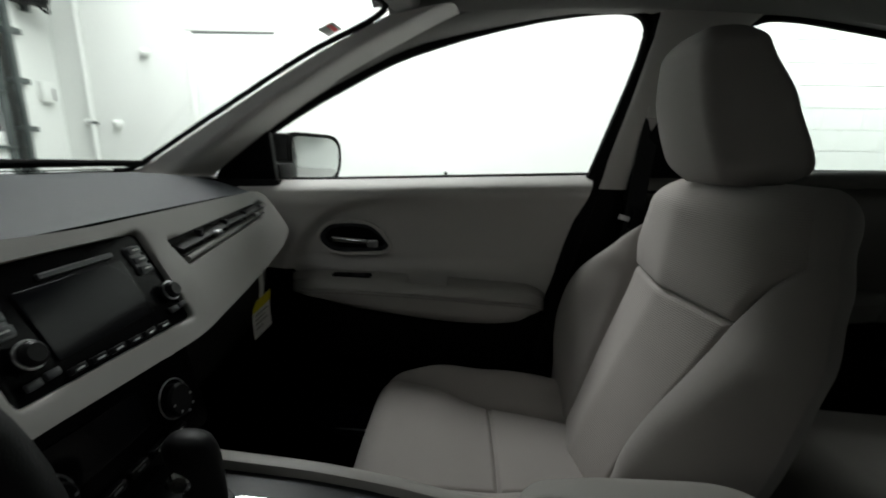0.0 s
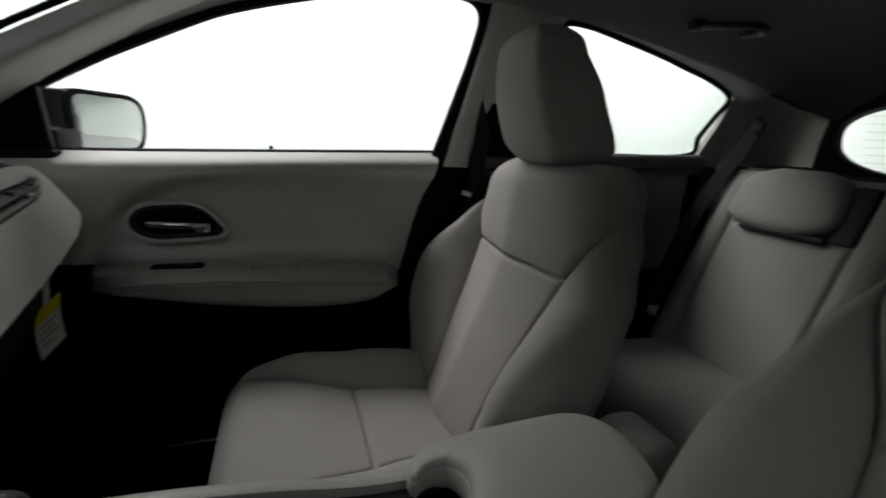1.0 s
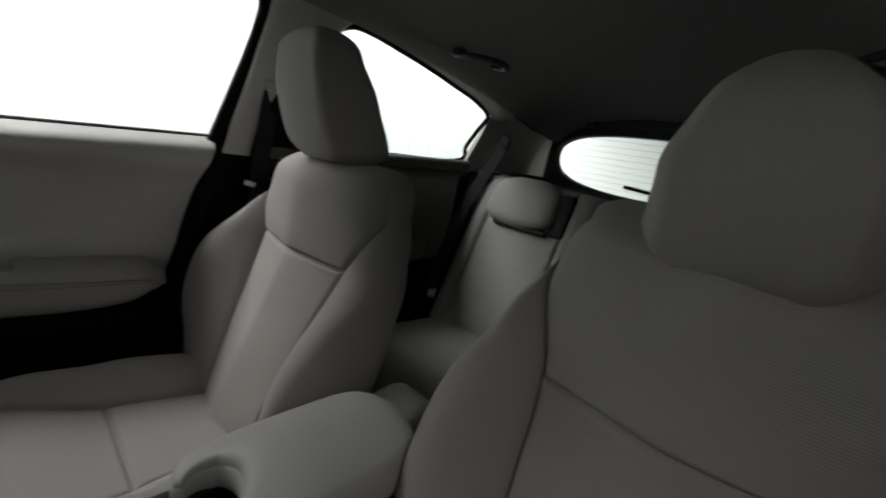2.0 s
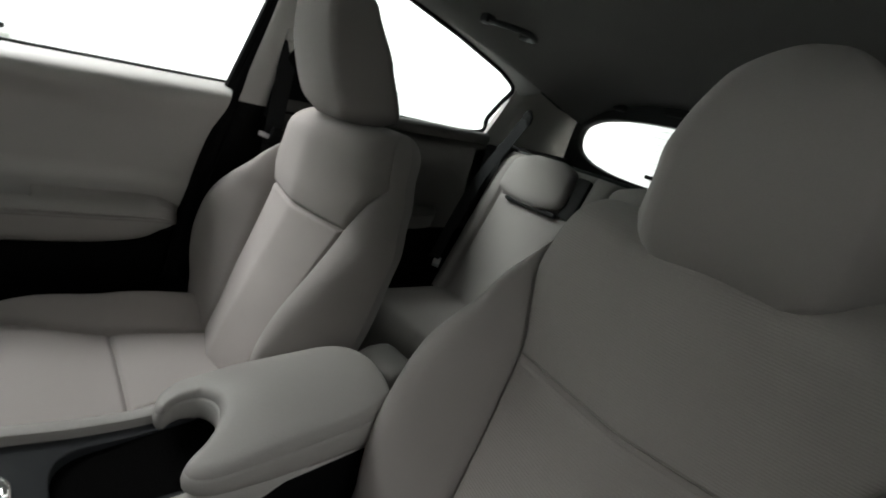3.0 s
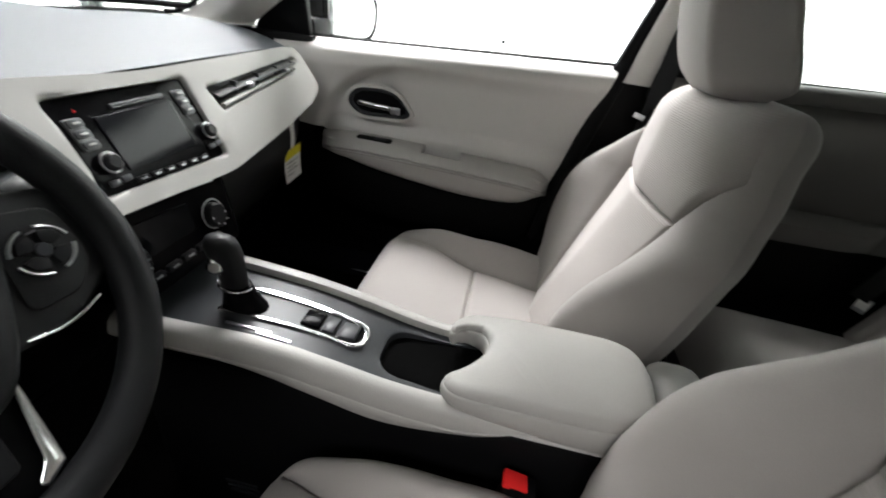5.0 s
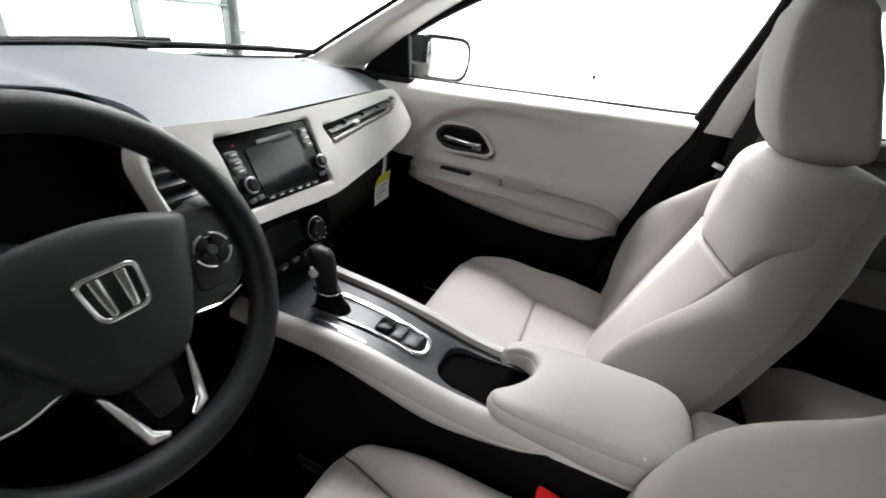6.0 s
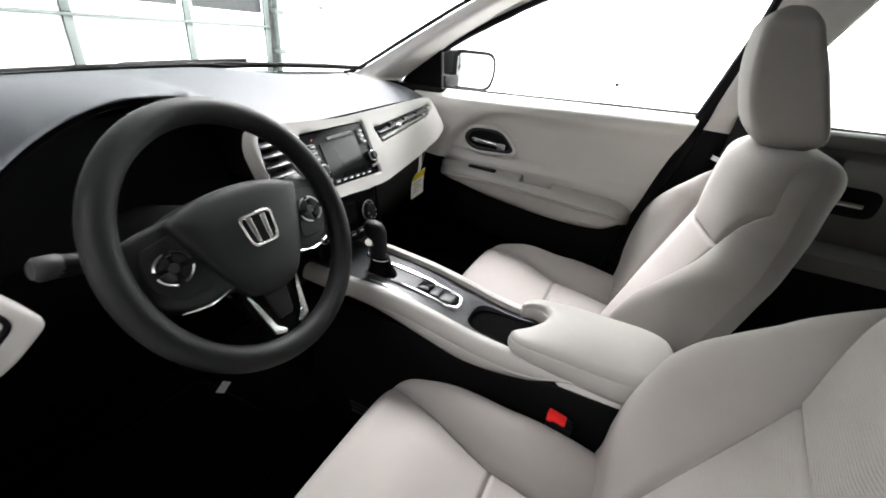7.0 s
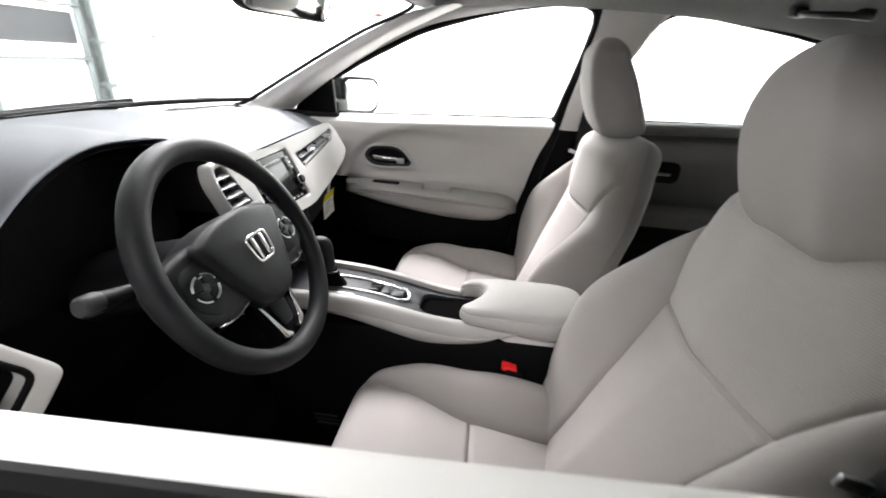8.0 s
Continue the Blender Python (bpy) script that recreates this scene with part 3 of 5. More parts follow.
def headrest(cx, dy, dz, dome):
    """A wedge: narrow in front and at the top, deep and wide below. dome: how far down the rounding of the top begins."""
    rings = []
    for k in range(45):
        f = 1 - (1 - k / 44) ** 1.4
        z = 1.106 + dz + 0.236 * f
        wf = ease(f, [(0, 0.070), (0.15, 0.082), (0.5, 0.080), (0.85, 0.070), (1, 0.058)])
        wb = ease(f, [(0, 0.114), (0.15, 0.134), (0.5, 0.124), (0.85, 0.098), (1, 0.082)])
        yf = ease_free(f, [(0, -0.618), (0.2, -0.590), (0.5, -0.566), (0.8, -0.558), (0.93, -0.566), (1, -0.578)])
        yb = ease_free(f, [(0, -0.686), (0.12, -0.700), (0.5, -0.668), (0.85, -0.634), (1, -0.622)])
        cap = 1.0
        if f < 0.12:
            cap = 1 - ((0.12 - f) / 0.12) ** 2.2 * 0.22
        if f > dome:
            cap = max(1 - ((f - dome) / (1 - dome)) ** 2.4, 0.0) ** 0.5 * 0.88 + 0.12
        mid = (yf + yb) / 2
        ring = []
        out = rounded([(-wf, yf), (wf, yf), (wb, yb), (-wb, yb)], [0.013, 0.013, 0.024, 0.024], 7)
        for x, y in out:
            bow = 0.010 * (1 - (x / wb) ** 2)
            ring.append(Vector((cx + x * cap, dy + mid + (y - mid) * cap + (bow if y > mid else -bow * 0.6), z)))
        rings.append(ring)
    return loft(rings)


def front_seat(cx, dy, label, dz=0.0, lean=0.0):
    t = thing("car_seat", label, "car seat", (cx, -0.3 + dy, 0.33), "front seats")
    b = None
    for name, bm in backrest_parts(cx, *((dy - 0.004, lean, -0.045, 1.08, 1.0, 0.0, 0.0, 1.03, 0.612, 0.93) if lean < 0 else (dy, lean, 0.0, 1.0, 0.82, 1.0, 0.72, 1.0, 0.66, 0.90))):
        if name == "insert":
            b = part("backrest", bm, WEAVE, t)
        elif name == "back_panel":
            part(name, bm, SIDE_CLOTH, b)
        else:
            part(name, bm, WEAVE if name == "upper_panel" else CLOTH, b)
    c = None
    for name, bm in cushion_parts(cx, dy, 0.014 if lean < 0 else 0.0):
        if c is None:
            c = part("cushion", bm, CLOTH, t)
        else:
            part(name, bm, SIDE_CLOTH if name == "cushion_skirt" else CLOTH, c)
    part("headrest", headrest(cx - 0.006, dy + lean * 0.22 - 0.004, dz, 0.52) if lean < 0 else headrest(cx + 0.005, dy + 0.004, dz, 0.82), CLOTH, t)
    for s in (-0.06, 0.06):
        part("headrest_post", tube([(cx + s, -0.655 + dy + lean * 0.22, 1.06), (cx + s, -0.655 + dy + lean * 0.22, 1.12)], 0.006), SATIN, t, "steel post")
    part("seat_base", box(cx, -0.28 + dy, 0.385, 0.40, 0.42, 0.11, 0.02), BLACK, t, "black seat frame and runners")
    part("recliner_cover", box(cx + 0.235, -0.47 + dy, 0.49, 0.025, 0.16, 0.10, 0.02), BLACK, t)
    part("recliner_cover", box(cx - 0.235, -0.47 + dy, 0.49, 0.025, 0.16, 0.10, 0.02), BLACK, t)
    return t


front_seat(0.365, 0.0, "pale grey-beige cloth passenger seat with a fixed upright back")
front_seat(-0.335, -0.042, "pale grey-beige cloth driver seat behind the steering wheel", -0.034, -0.13)

# ---- rear bench ----
def bench():
    t = thing("rear_bench", "pale grey-beige cloth rear bench seat", "car seat", (0, -1.25, 0.33))
    def cush(u, v):
        x, s = 0.62 * u, v
        e = (1 - abs(u) ** 10) ** 0.5 if abs(u) < 1 else 0
        nose = (1 - (max(0.2 - s, 0) / 0.2) ** 2.5) ** 0.5 if s > 0 else 0
        return (x, -0.86 - 0.48 * s, 0.45 + (0.165 - 0.035 * s + 0.012 * math.cos(x * 9)) * e * nose)
    part("cushion", sheet(cush, steps(-1, 1, 60), steps(0, 1, 40)), CLOTH, t)
    part("bench_base", box(0, -1.12, 0.39, 1.22, 0.44, 0.13, 0.02), CHARCOAL, t)
    for a, b in ((-0.60, 0.115), (0.125, 0.60)):
        mid, hw = (a + b) / 2, (b - a) / 2
        side = hw - 0.085
        def back(u, v):
            e = (1 - abs(u) ** 8) ** 0.5 if abs(u) < 1 else 0
            c = (1 - (max(v - 0.88, 0) / 0.12) ** 2.5) ** 0.5 if v < 1 else 0
            x = mid + hw * u
            seam = min(abs(abs(x - mid) - side), abs(v - 0.70) * 0.59 if abs(x - mid) < side else 1.0)
            n = 0.045 + 0.018 * min(max((abs(x - mid) - side) / 0.03, 0), 1) * (1 - 0.5 * v) - 0.012 * math.exp(-(seam / 0.007) ** 2)
            return (x, -1.312 - 0.208 * v + n * e * c, 0.545 + 0.555 * v + 0.02 * e * c)
        bk = part("backrest", sheet(back, steps(-1, 1, int(hw * 560)), steps(0, 1, 120), 0), CLOTH, t)
        part("back_shell", box(mid, -1.475, 0.86, 2 * hw, 0.06, 0.52, 0.01, pose(0, 0, 0, 20)), CHARCOAL, bk)
    return t


bench()


def rear_headrest(cx):
    t = thing("rear_headrest", "low saddle-shaped cloth headrest on the rear bench", "headrest", (cx, -1.47, 1.07), "rear headrests")
    rings = []
    for k in range(15):
        f = k / 14
        w = ease(f, [(0, 0.122), (0.2, 0.138), (0.8, 0.130), (1, 0.108)])
        cap = (1 - abs(2 * f - 1) ** 5 * 0.5)
        rings.append([Vector((cx + math.copysign(abs(math.cos(a)) ** 0.5, math.cos(a)) * w * cap, -1.415 - 0.06 * f + math.copysign(abs(math.sin(a)) ** 0.6, math.sin(a)) * 0.050 * cap, 0.952 + 0.166 * f)) for a in [2 * math.pi * i / 32 for i in range(32)]])
    part("pad", loft(rings), CLOTH, t)
    # Charcoal slabs stand in for the shaded hollows beside and under the pad.
    part("recess_shade", box(cx - 0.150, -1.452, 1.015, 0.055, 0.05, 0.15, 0.012, pose(0, 0, 0, 20)), CHARCOAL, t, "dark slab for the shaded hollow beside the pad")
    part("recess_shade", box(cx - 0.02, -1.403, 0.950, 0.21, 0.03, 0.014, 0.006, pose(0, 0, 0, 20)), CHARCOAL, t)
    for s in (-0.05, 0.05):
        part("post", tube([(cx + s, -1.47, 0.98), (cx + s, -1.46, 1.06)], 0.006), BLACK, t)


for hx in (0.385, 0.0, -0.385):
    rear_headrest(hx)


# ---- doors ----
def door_panel_x(y, z):
    """Inside face of the front door trim."""
    top = belt(y)
    x = 0.712
    d = top - z
    x -= 0.020 * math.exp(-((d - 0.05) / 0.035) ** 2)
    x += 0.040 * max(0.0, 1 - d / 0.028) ** 2
    ring = max((y + 0.1) / 0.35, 0) ** 2.6 + max((z - 0.70) / 0.325, 0) ** 2.6
    inside = (1 - ring ** (1 / 2.6)) * 0.325
    soft = ramp(y, [(-0.5, 0.026), (-0.2, 0.011), (0.0, 0.0048)])
    x += ease(z, [(0.835, 0.5), (0.875, 1.0)]) * ramp(y, [(-0.5, 0.016), (-0.1, 0.034)]) / (1 + math.exp(max(min(-inside / soft, 60), -60)))
    return x


def rear_edge(z):
    return ramp(z, [(0.36, -0.36), (0.60, -0.405), (0.78, -0.455), (0.94, -0.495), (1.11, -0.545)])


def arm_reach(y):
    if y > 0.10:
        return max(1 - ((y - 0.10) / 0.130) ** 4, 0.0) ** 0.5
    if y < -0.36:
        return max(1 - ((-0.36 - y) / 0.088) ** 3.2, 0.0) ** 0.5
    return 1.0


def arm_top(y):
    return ease_free(y, [(-0.448, 0.785), (-0.425, 0.800), (-0.39, 0.811), (-0.29, 0.817), (-0.08, 0.828), (0.10, 0.833), (0.19, 0.828), (0.23, 0.822)])


def arm_low(y):
    return ease_free(y, [(-0.448, 0.772), (-0.43, 0.748), (-0.40, 0.727), (-0.365, 0.713), (-0.291, 0.706), (-0.174, 0.710), (-0.045, 0.724), (0.076, 0.743), (0.177, 0.772), (0.23, 0.806)])


def trim_low(y):
    return ramp(y, [(-0.42, 0.73), (-0.1, 0.73), (0.076, 0.750), (0.18, 0.788), (0.235, 0.830), (0.36, 0.842)])


def front_door(side, label):
    t = thing("front_door", label, "car door", (side * 0.78, -0.1, 0.45), "front doors")
    flip = (lambda b: b) if side > 0 else mirrored

    def trim(u, v):
        zz = 0.70 + (v ** 0.8) * 0.42
        y = 0.36 + (rear_edge(zz) - 0.36) * u
        z = trim_low(y) + (belt(y) - trim_low(y)) * (v ** 0.8)
        return (door_panel_x(y, z), y, z)
    p = part("trim_panel", flip(sheet(trim, steps(0, 1, 190), steps(0, 1, 110), 0.0)), CREAM, t, "pale soft-touch door trim")
    def low(u, v):
        y = 0.40 + (rear_edge(0.42 + 0.3 * v) - 0.40) * u
        return (0.722 - 0.03 * math.sin(math.pi * v), y, 0.40 + (trim_low(y) + 0.004 - 0.40) * v)
    part("lower_trim", flip(sheet(low, steps(0, 1, 40), steps(0, 1, 12), 0.02)), BLACK, t, "black plastic lower door trim")
    # armrest
    rings = []
    ys = sorted([0.10 + 0.1295 * math.sin(a) for a in steps(0, math.pi / 2, 18)] + [-0.36 - 0.0875 * math.sin(a) for a in steps(0, math.pi / 2, 18)] + steps(0.09, -0.35, 24) + [-0.078, -0.0795, -0.083, -0.184, -0.1885, -0.190], reverse=True)
    for y in ys:
        g = arm_reach(y)
        zt, zb = arm_top(y), arm_low(y)
        xo = 0.735 - 0.092 * g
        dip = 0.045 if -0.188 < y < -0.0797 else 0.0
        gap = 0.008 * g
        rings.append([(0.745, y, zt - 0.035 - dip), (0.7265, y, zt - 0.034 - dip), (0.7235, y, zt - 0.002 - dip), (max(0.718 - gap, xo + 0.006), y, zt - dip), (max(0.675, xo + 0.004), y, zt - 0.009 - dip), (max(0.671, xo + 0.003), y, zt - 0.0105), (xo + 0.022 * g, y, zt - 0.013), (xo + 0.011, y, zt - 0.018), (xo + 0.003, y, zt - 0.025), (xo, y, zt - 0.030), (xo + 0.0065, y, zt - 0.0335), (xo + 0.0005, y, zt - 0.037), (xo + 0.002, y, zt - 0.043), (xo + 0.006, y, (zt - 0.04 + zb) / 2), (xo + 0.018, y, zb + 0.014), (xo + 0.045, y, zb), (0.745, y, zb)])
    arm = part("armrest", flip(loft(rings)), LEATHER, t, "padded armrest with a stitched seam", angle=60)
    part("stitching", flip(tube([(0.7342 - 0.092 * arm_reach(y), y, arm_top(y) - 0.0405) for y in steps(0.205, -0.425, 60)], 0.0012, 6)), SIDE_CLOTH, arm)
    # window switch and pull pocket
    part("window_switch", flip(plate(rounded([(0.115, -0.012), (0.010, -0.012), (0.010, 0.012), (0.115, 0.012)], 0.012), [], lambda a, b, h: (0.690 - b, a, 0.8285 - 0.22 * b + h), 0.006, 0.0015)), BLACK, arm, "black window switch")
    part("switch_key", flip(box(0.690, 0.045, 0.829, 0.014, 0.03, 0.008, 0.003)), GREY, arm)
    # handle bowl
    def bowl(a, b, h):
        return (0.716 - h, a, b)
    hole = rounded([(0.154, 0.928), (0.127, 0.957), (0.044, 0.962), (0.004, 0.950), (-0.033, 0.905), (-0.020, 0.888), (0.112, 0.881), (0.147, 0.902)], [0.02, 0.03, 0.03, 0.03, 0.012, 0.015, 0.03, 0.02], 5)

    def grown(k, q):
        return [(0.06 + (a - 0.06) * k, 0.922 + (b - 0.922) * q) for a, b in hole]
    part("bowl_ring", flip(plate(grown(1.10, 1.20), [hole], lambda a, b, h: bowl(a, b, h + 0.004), 0.018, 0.007)), CREAM, t, "raised ring round the inner handle")
    hb = part("handle_bowl", flip(plate(hole, [], lambda a, b, h: bowl(a, b, h - 0.006), 0.004, 0.0)), BLACK, t, "black handle bowl")
    part("bowl_rim", flip(plate(grown(0.995, 0.99), [grown(0.87, 0.76)], lambda a, b, h: bowl(a, b, h + 0.002), 0.008, 0.003)), GREY, hb, "dark inner rim")
    part("door_handle", flip(tube(smooth_path([(0.704, 0.118, 0.920), (0.698, 0.09, 0.919), (0.696, 0.05, 0.917), (0.700, 0.018, 0.915)], 14), [0.003] + [0.0065] * 12 + [0.004], 10, flat=0.8, side=(1, 0, 0))), CHROME, hb, "chrome lever")
    part("lock_knob", flip(box(0.702, 0.010, 0.910, 0.012, 0.028, 0.020, 0.004)), SATIN, hb, "bright lock knob")
    # outside
    part("outer_skin", flip(sheet(lambda u, v: (0.845 + 0.02 * math.sin(math.pi * v) - 0.06 * max(v - 0.8, 0) / 0.2, 0.42 + (rear_edge(0.36 + 0.74 * v) - 0.02 - 0.42) * u, 0.36 + (belt(0.42 - 0.96 * u) - 0.01 - 0.36) * v), steps(0, 1, 24), steps(0, 1, 16), 0.02)), PAINT, t, "dark painted outer door skin")
    part("window_seal", flip(tube([(0.757, y, belt(y) - 0.003) for y in steps(0.40, -0.55, 20)], 0.009, 8)), RUBBER, t)
    part("mirror_patch", flip(plate(rounded([(0.262, 1.05), (0.44, 1.045), (0.38, 1.12), (0.30, 1.180), (0.262, 1.195)], 0.012), [], lambda a, b, h: (0.722 - 0.2 * (b - 1.07) - h, a, b), 0.02, 0.004)), BLACK, t, "black corner patch behind the door mirror")
    part("window_channel", flip(tube(smooth_path([(0.716, 0.262, 1.19), (0.695, 0.153, 1.25), (0.681, 0.052, 1.30), (0.667, -0.056, 1.35), (0.654, -0.184, 1.39), (0.645, -0.306, 1.42), (0.639, -0.424, 1.441), (0.635, -0.535, 1.450), (0.637, -0.585, 1.440), (0.645, -0.606, 1.415), (0.655, -0.606, 1.375), (0.676, -0.596, 1.31), (0.698, -0.580, 1.24), (0.737, -0.542, 1.09)], 60), 0.012, 8)), RUBBER, t)
    return t


def window_pane(name, label, outline):
    ob = part(name, plate(outline, [], lambda a, b, h: (side_x(b) + 0.012 + h, a, b), 0.003, 0), GLASS)
    tagged(ob, label, "window", kind="structure")
    ob.visible_shadow = False


front_door(1, "closed front passenger door with pale trim and dark frame")
front_door(-1, "closed driver door with its window wound down")
window_pane("window_1", "raised clear side window of the passenger door", [(0.28, 1.05), (0.28, 1.17), (0.153, 1.25), (-0.056, 1.35), (-0.30, 1.42), (-0.54, 1.445), (-0.615, 1.40), (-0.55, 1.08)])


def rear_door(side):
    t = thing("rear_door", "closed rear car door with olive-grey trim and armrest", "car door", (side * 0.78, -1.0, 0.45), "rear doors")
    flip = (lambda b: b) if side > 0 else mirrored
    def narrow(y):
        return 0.012 * ease(-y, [(0.9, 0), (1.4, 1)])

    def skin(u, v):
        y = -0.66 - 0.82 * u
        return (0.700 + 0.040 * max(0, v - 0.93) / 0.07 - narrow(y), y, 0.42 + (belt(y) - 0.42) * v)
    part("trim_panel", flip(sheet(skin, steps(0, 1, 40), steps(0, 1, 60), 0.015)), DOORGREY, t, "olive-grey plastic door trim")
    part("lower_trim", flip(sheet(lambda u, v: (0.690 - 0.02 * math.sin(math.pi * v) - 0.012 * u, -0.66 - 0.82 * u, 0.40 + 0.35 * v), steps(0, 1, 12), steps(0, 1, 8), 0.008)), BLACK, t, "black lower door trim")
    part("belt_trim", flip(tube([(0.713 - narrow(y), y, belt(y) - 0.02) for y in steps(-0.66, -1.47, 20)], 0.022, 12)), DOORGREY, t, "upper edge of the door trim")
    rings = []
    for y in steps(-0.72, -1.30, 20):
        g = 1 - abs((y + 1.01) / 0.29) ** 6
        rings.append([(0.72, y, 0.83), (0.70 - 0.05 * g, y, 0.828), (0.69 - 0.06 * g, y, 0.81), (0.70 - 0.05 * g, y, 0.755), (0.72, y, 0.74)])
    part("armrest", flip(loft(rings)), DOORGREY, t, "grey padded armrest")
    hb = part("handle_bowl", flip(plate(rounded([(-0.84, 0.91), (-1.0, 0.91), (-1.0, 0.985), (-0.84, 0.985)], 0.03), [], lambda a, b, h: (0.690 - h, a, b), 0.01, 0.003)), GLOSS, t, "black handle bowl")
    part("door_handle", flip(tube([(0.68, -0.87, 0.945), (0.674, -0.93, 0.947), (0.68, -0.96, 0.945)], 0.008, 8)), CHROME, hb, "chrome lever")
    part("outer_skin", flip(sheet(lambda u, v: (0.845 + 0.02 * math.sin(math.pi * v) - 0.06 * max(v - 0.8, 0) / 0.2, -0.60 - 0.86 * u, 0.36 + (belt(-0.6 - 0.86 * u) - 0.37) * v), steps(0, 1, 20), steps(0, 1, 12), 0.02)), PAINT, t, "dark painted outer door skin")
    loop = [(-0.685, 1.105), (-0.722, 1.26), (-0.757, 1.345), (-0.79, 1.405), (-0.835, 1.433), (-0.90, 1.434), (-0.964, 1.427), (-1.051, 1.415), (-1.158, 1.400), (-1.27, 1.380), (-1.40, 1.356), (-1.50, 1.318), (-1.476, 1.255), (-1.450, 1.195), (-1.428, 1.131), (-1.05, 1.115), (-0.75, 1.106)]
    part("window_channel", flip(tube(smooth_path([(wx(y, z), y, z) for y, z in loop], 110, True), 0.0085, 8, closed=True)), RUBBER, t)
    pane = part("window_pane", flip(plate(loop, [], lambda a, b, h: (wx(a, b) + 0.004 + h, a, b), 0.003, 0, cut=0.05)), TINTED, t, "lightly tinted rear side window")
    return t


rear_door(1)
rear_door(-1)


# ---- door mirrors ----
def door_mirror(side):
    t = thing("door_mirror", "dark door mirror with a bright glass", "mirror", (side * 0.86, 0.23, 1.06), "door mirrors")
    flip = (lambda b: b) if side > 0 else mirrored
    mid, along, out = Vector((0.915, 0.222, 1.121)), Vector((0.848, -0.530, 0)), Vector((0.530, 0.848, 0))
    shape = rounded([(-0.092, -0.060), (0.070, -0.072), (0.094, -0.02), (0.088, 0.062), (-0.092, 0.066)], [0.02, 0.05, 0.05, 0.05, 0.03], 6)
    rings = []
    for f in steps(0, 1, 10):
        g = math.sqrt(max(1 - f ** 2.2, 0.03))
        k = 1.07 * (0.3 + 0.7 * g)
        rings.append([mid + along * (a * k) + Vector((0, 0, b * k)) + out * (-0.006 + 0.11 * f) for a, b in shape])
    part("housing", flip(loft(rings)), BLACK, t, "dark housing")
    part("mirror_glass", flip(plate([(a * 0.93, b * 0.91) for a, b in shape], [], lambda a, b, h: mid + along * a + Vector((0, 0, b)) - out * (0.008 + h), 0.003, 0.001)), MIRROR, t, "bright mirror glass")
    part("inner_shell", flip(plate(rounded([(-0.165, -0.062), (-0.088, -0.066), (-0.088, 0.066), (-0.150, 0.064)], 0.014), [], lambda a, b, h: mid + along * a + Vector((0, 0, b)) - out * (0.004 + h), 0.05, 0.006)), BLACK, t, "dark inner side of the housing")
    part("foot", flip(box(0.80, 0.29, 1.085, 0.12, 0.07, 0.05, 0.015)), BLACK, t)


door_mirror(1)
door_mirror(-1)

# ---- dashboard ----
def dash_y(x, z):
    """Front face of the fascia, facing the seats."""
    return 0.163 + 0.12 * (x - 0.14) + 0.5 * (z - 1.0)


dashboard = thing("dashboard", "dark dashboard with a pale fascia band", "dashboard", (0, 0.4, 0.6))


def arch(a):
    """Height of the instrument hood round its sweep: a long flank outboard, a steep one inboard."""
    return max(math.sin(a), 0) ** (1.6 if a < math.pi / 2 else 0.45)


def hood_lip(x):
    """Front edge of the dashboard top where it arches over the instruments."""
    lo, hi = 0.0, 1.0
    for _ in range(24):
        m = (lo + hi) / 2
        lo, hi = (m, hi) if -0.378 - math.cos(math.pi * m) * 0.225 + 0.05 * math.sin(math.pi * m) < x else (lo, m)
    a = math.pi * lo
    return 0.172 + 0.045 * math.sin(a), 0.977 + 0.152 * arch(a)


def dash_top(u, v):
    x = 0.70 * u
    back = 0.635 - 0.13 * u * u
    zf, frontal = 1.062 - 0.012 * u, dash_y(max(x, -0.25), 1.055) + 0.012
    if x < -0.13:
        lip_y, lip_z = hood_lip(x)
        k = ease(-x, [(0.13, 0.0), (0.22, 1.0)])
        frontal += (lip_y - frontal) * k
        zf += (max(lip_z, 0.985) - zf) * k
    y = frontal + (back - frontal) * v
    top = 1.108 - 0.022 * ease(x, [(0.05, 0.0), (0.35, 1.0)])
    z = zf + (top - zf) * math.sin(v * math.pi / 2) ** 0.8 + 0.012 * math.sin(math.pi * v)
    return (x, y, z - 0.045 * abs(u) ** 8)


part("top_pad", sheet(dash_top, steps(-1, 1, 110), steps(0, 1, 36), 0.012), DASH, dashboard, "dark grey soft dashboard top")
for x0, x1 in ((-0.52, -0.24), (-0.16, 0.16), (0.24, 0.50)):
    part("defroster_slot", band([(x, 0.575 - 0.22 * x * x, 1.1225 - 0.012 * abs(x) - 0.022 * ease(x, [(0.05, 0.0), (0.35, 1.0)])) for x in steps(x0, x1, 8)], 0.010, 0.002, (0, 1, 0)), RUBBER, dashboard, "narrow defroster slot")
part("lower_panel", sheet(lambda u, v: (0.70 * u, 0.215 + 0.07 * abs(u) + 0.16 * v * v, 0.93 - 0.40 * v), steps(-1, 1, 30), steps(0, 1, 16), 0.02), BLACK, dashboard, "black lower dashboard with the glove box")
part("glove_box_lid", sheet(lambda u, v: (0.19 + 0.40 * u, 0.192 + 0.05 * u + 0.10 * v * v, 0.875 - 0.22 * v), steps(0, 1, 16), steps(0, 1, 10), 0.012), CHARCOAL, dashboard, "dark glove box lid")

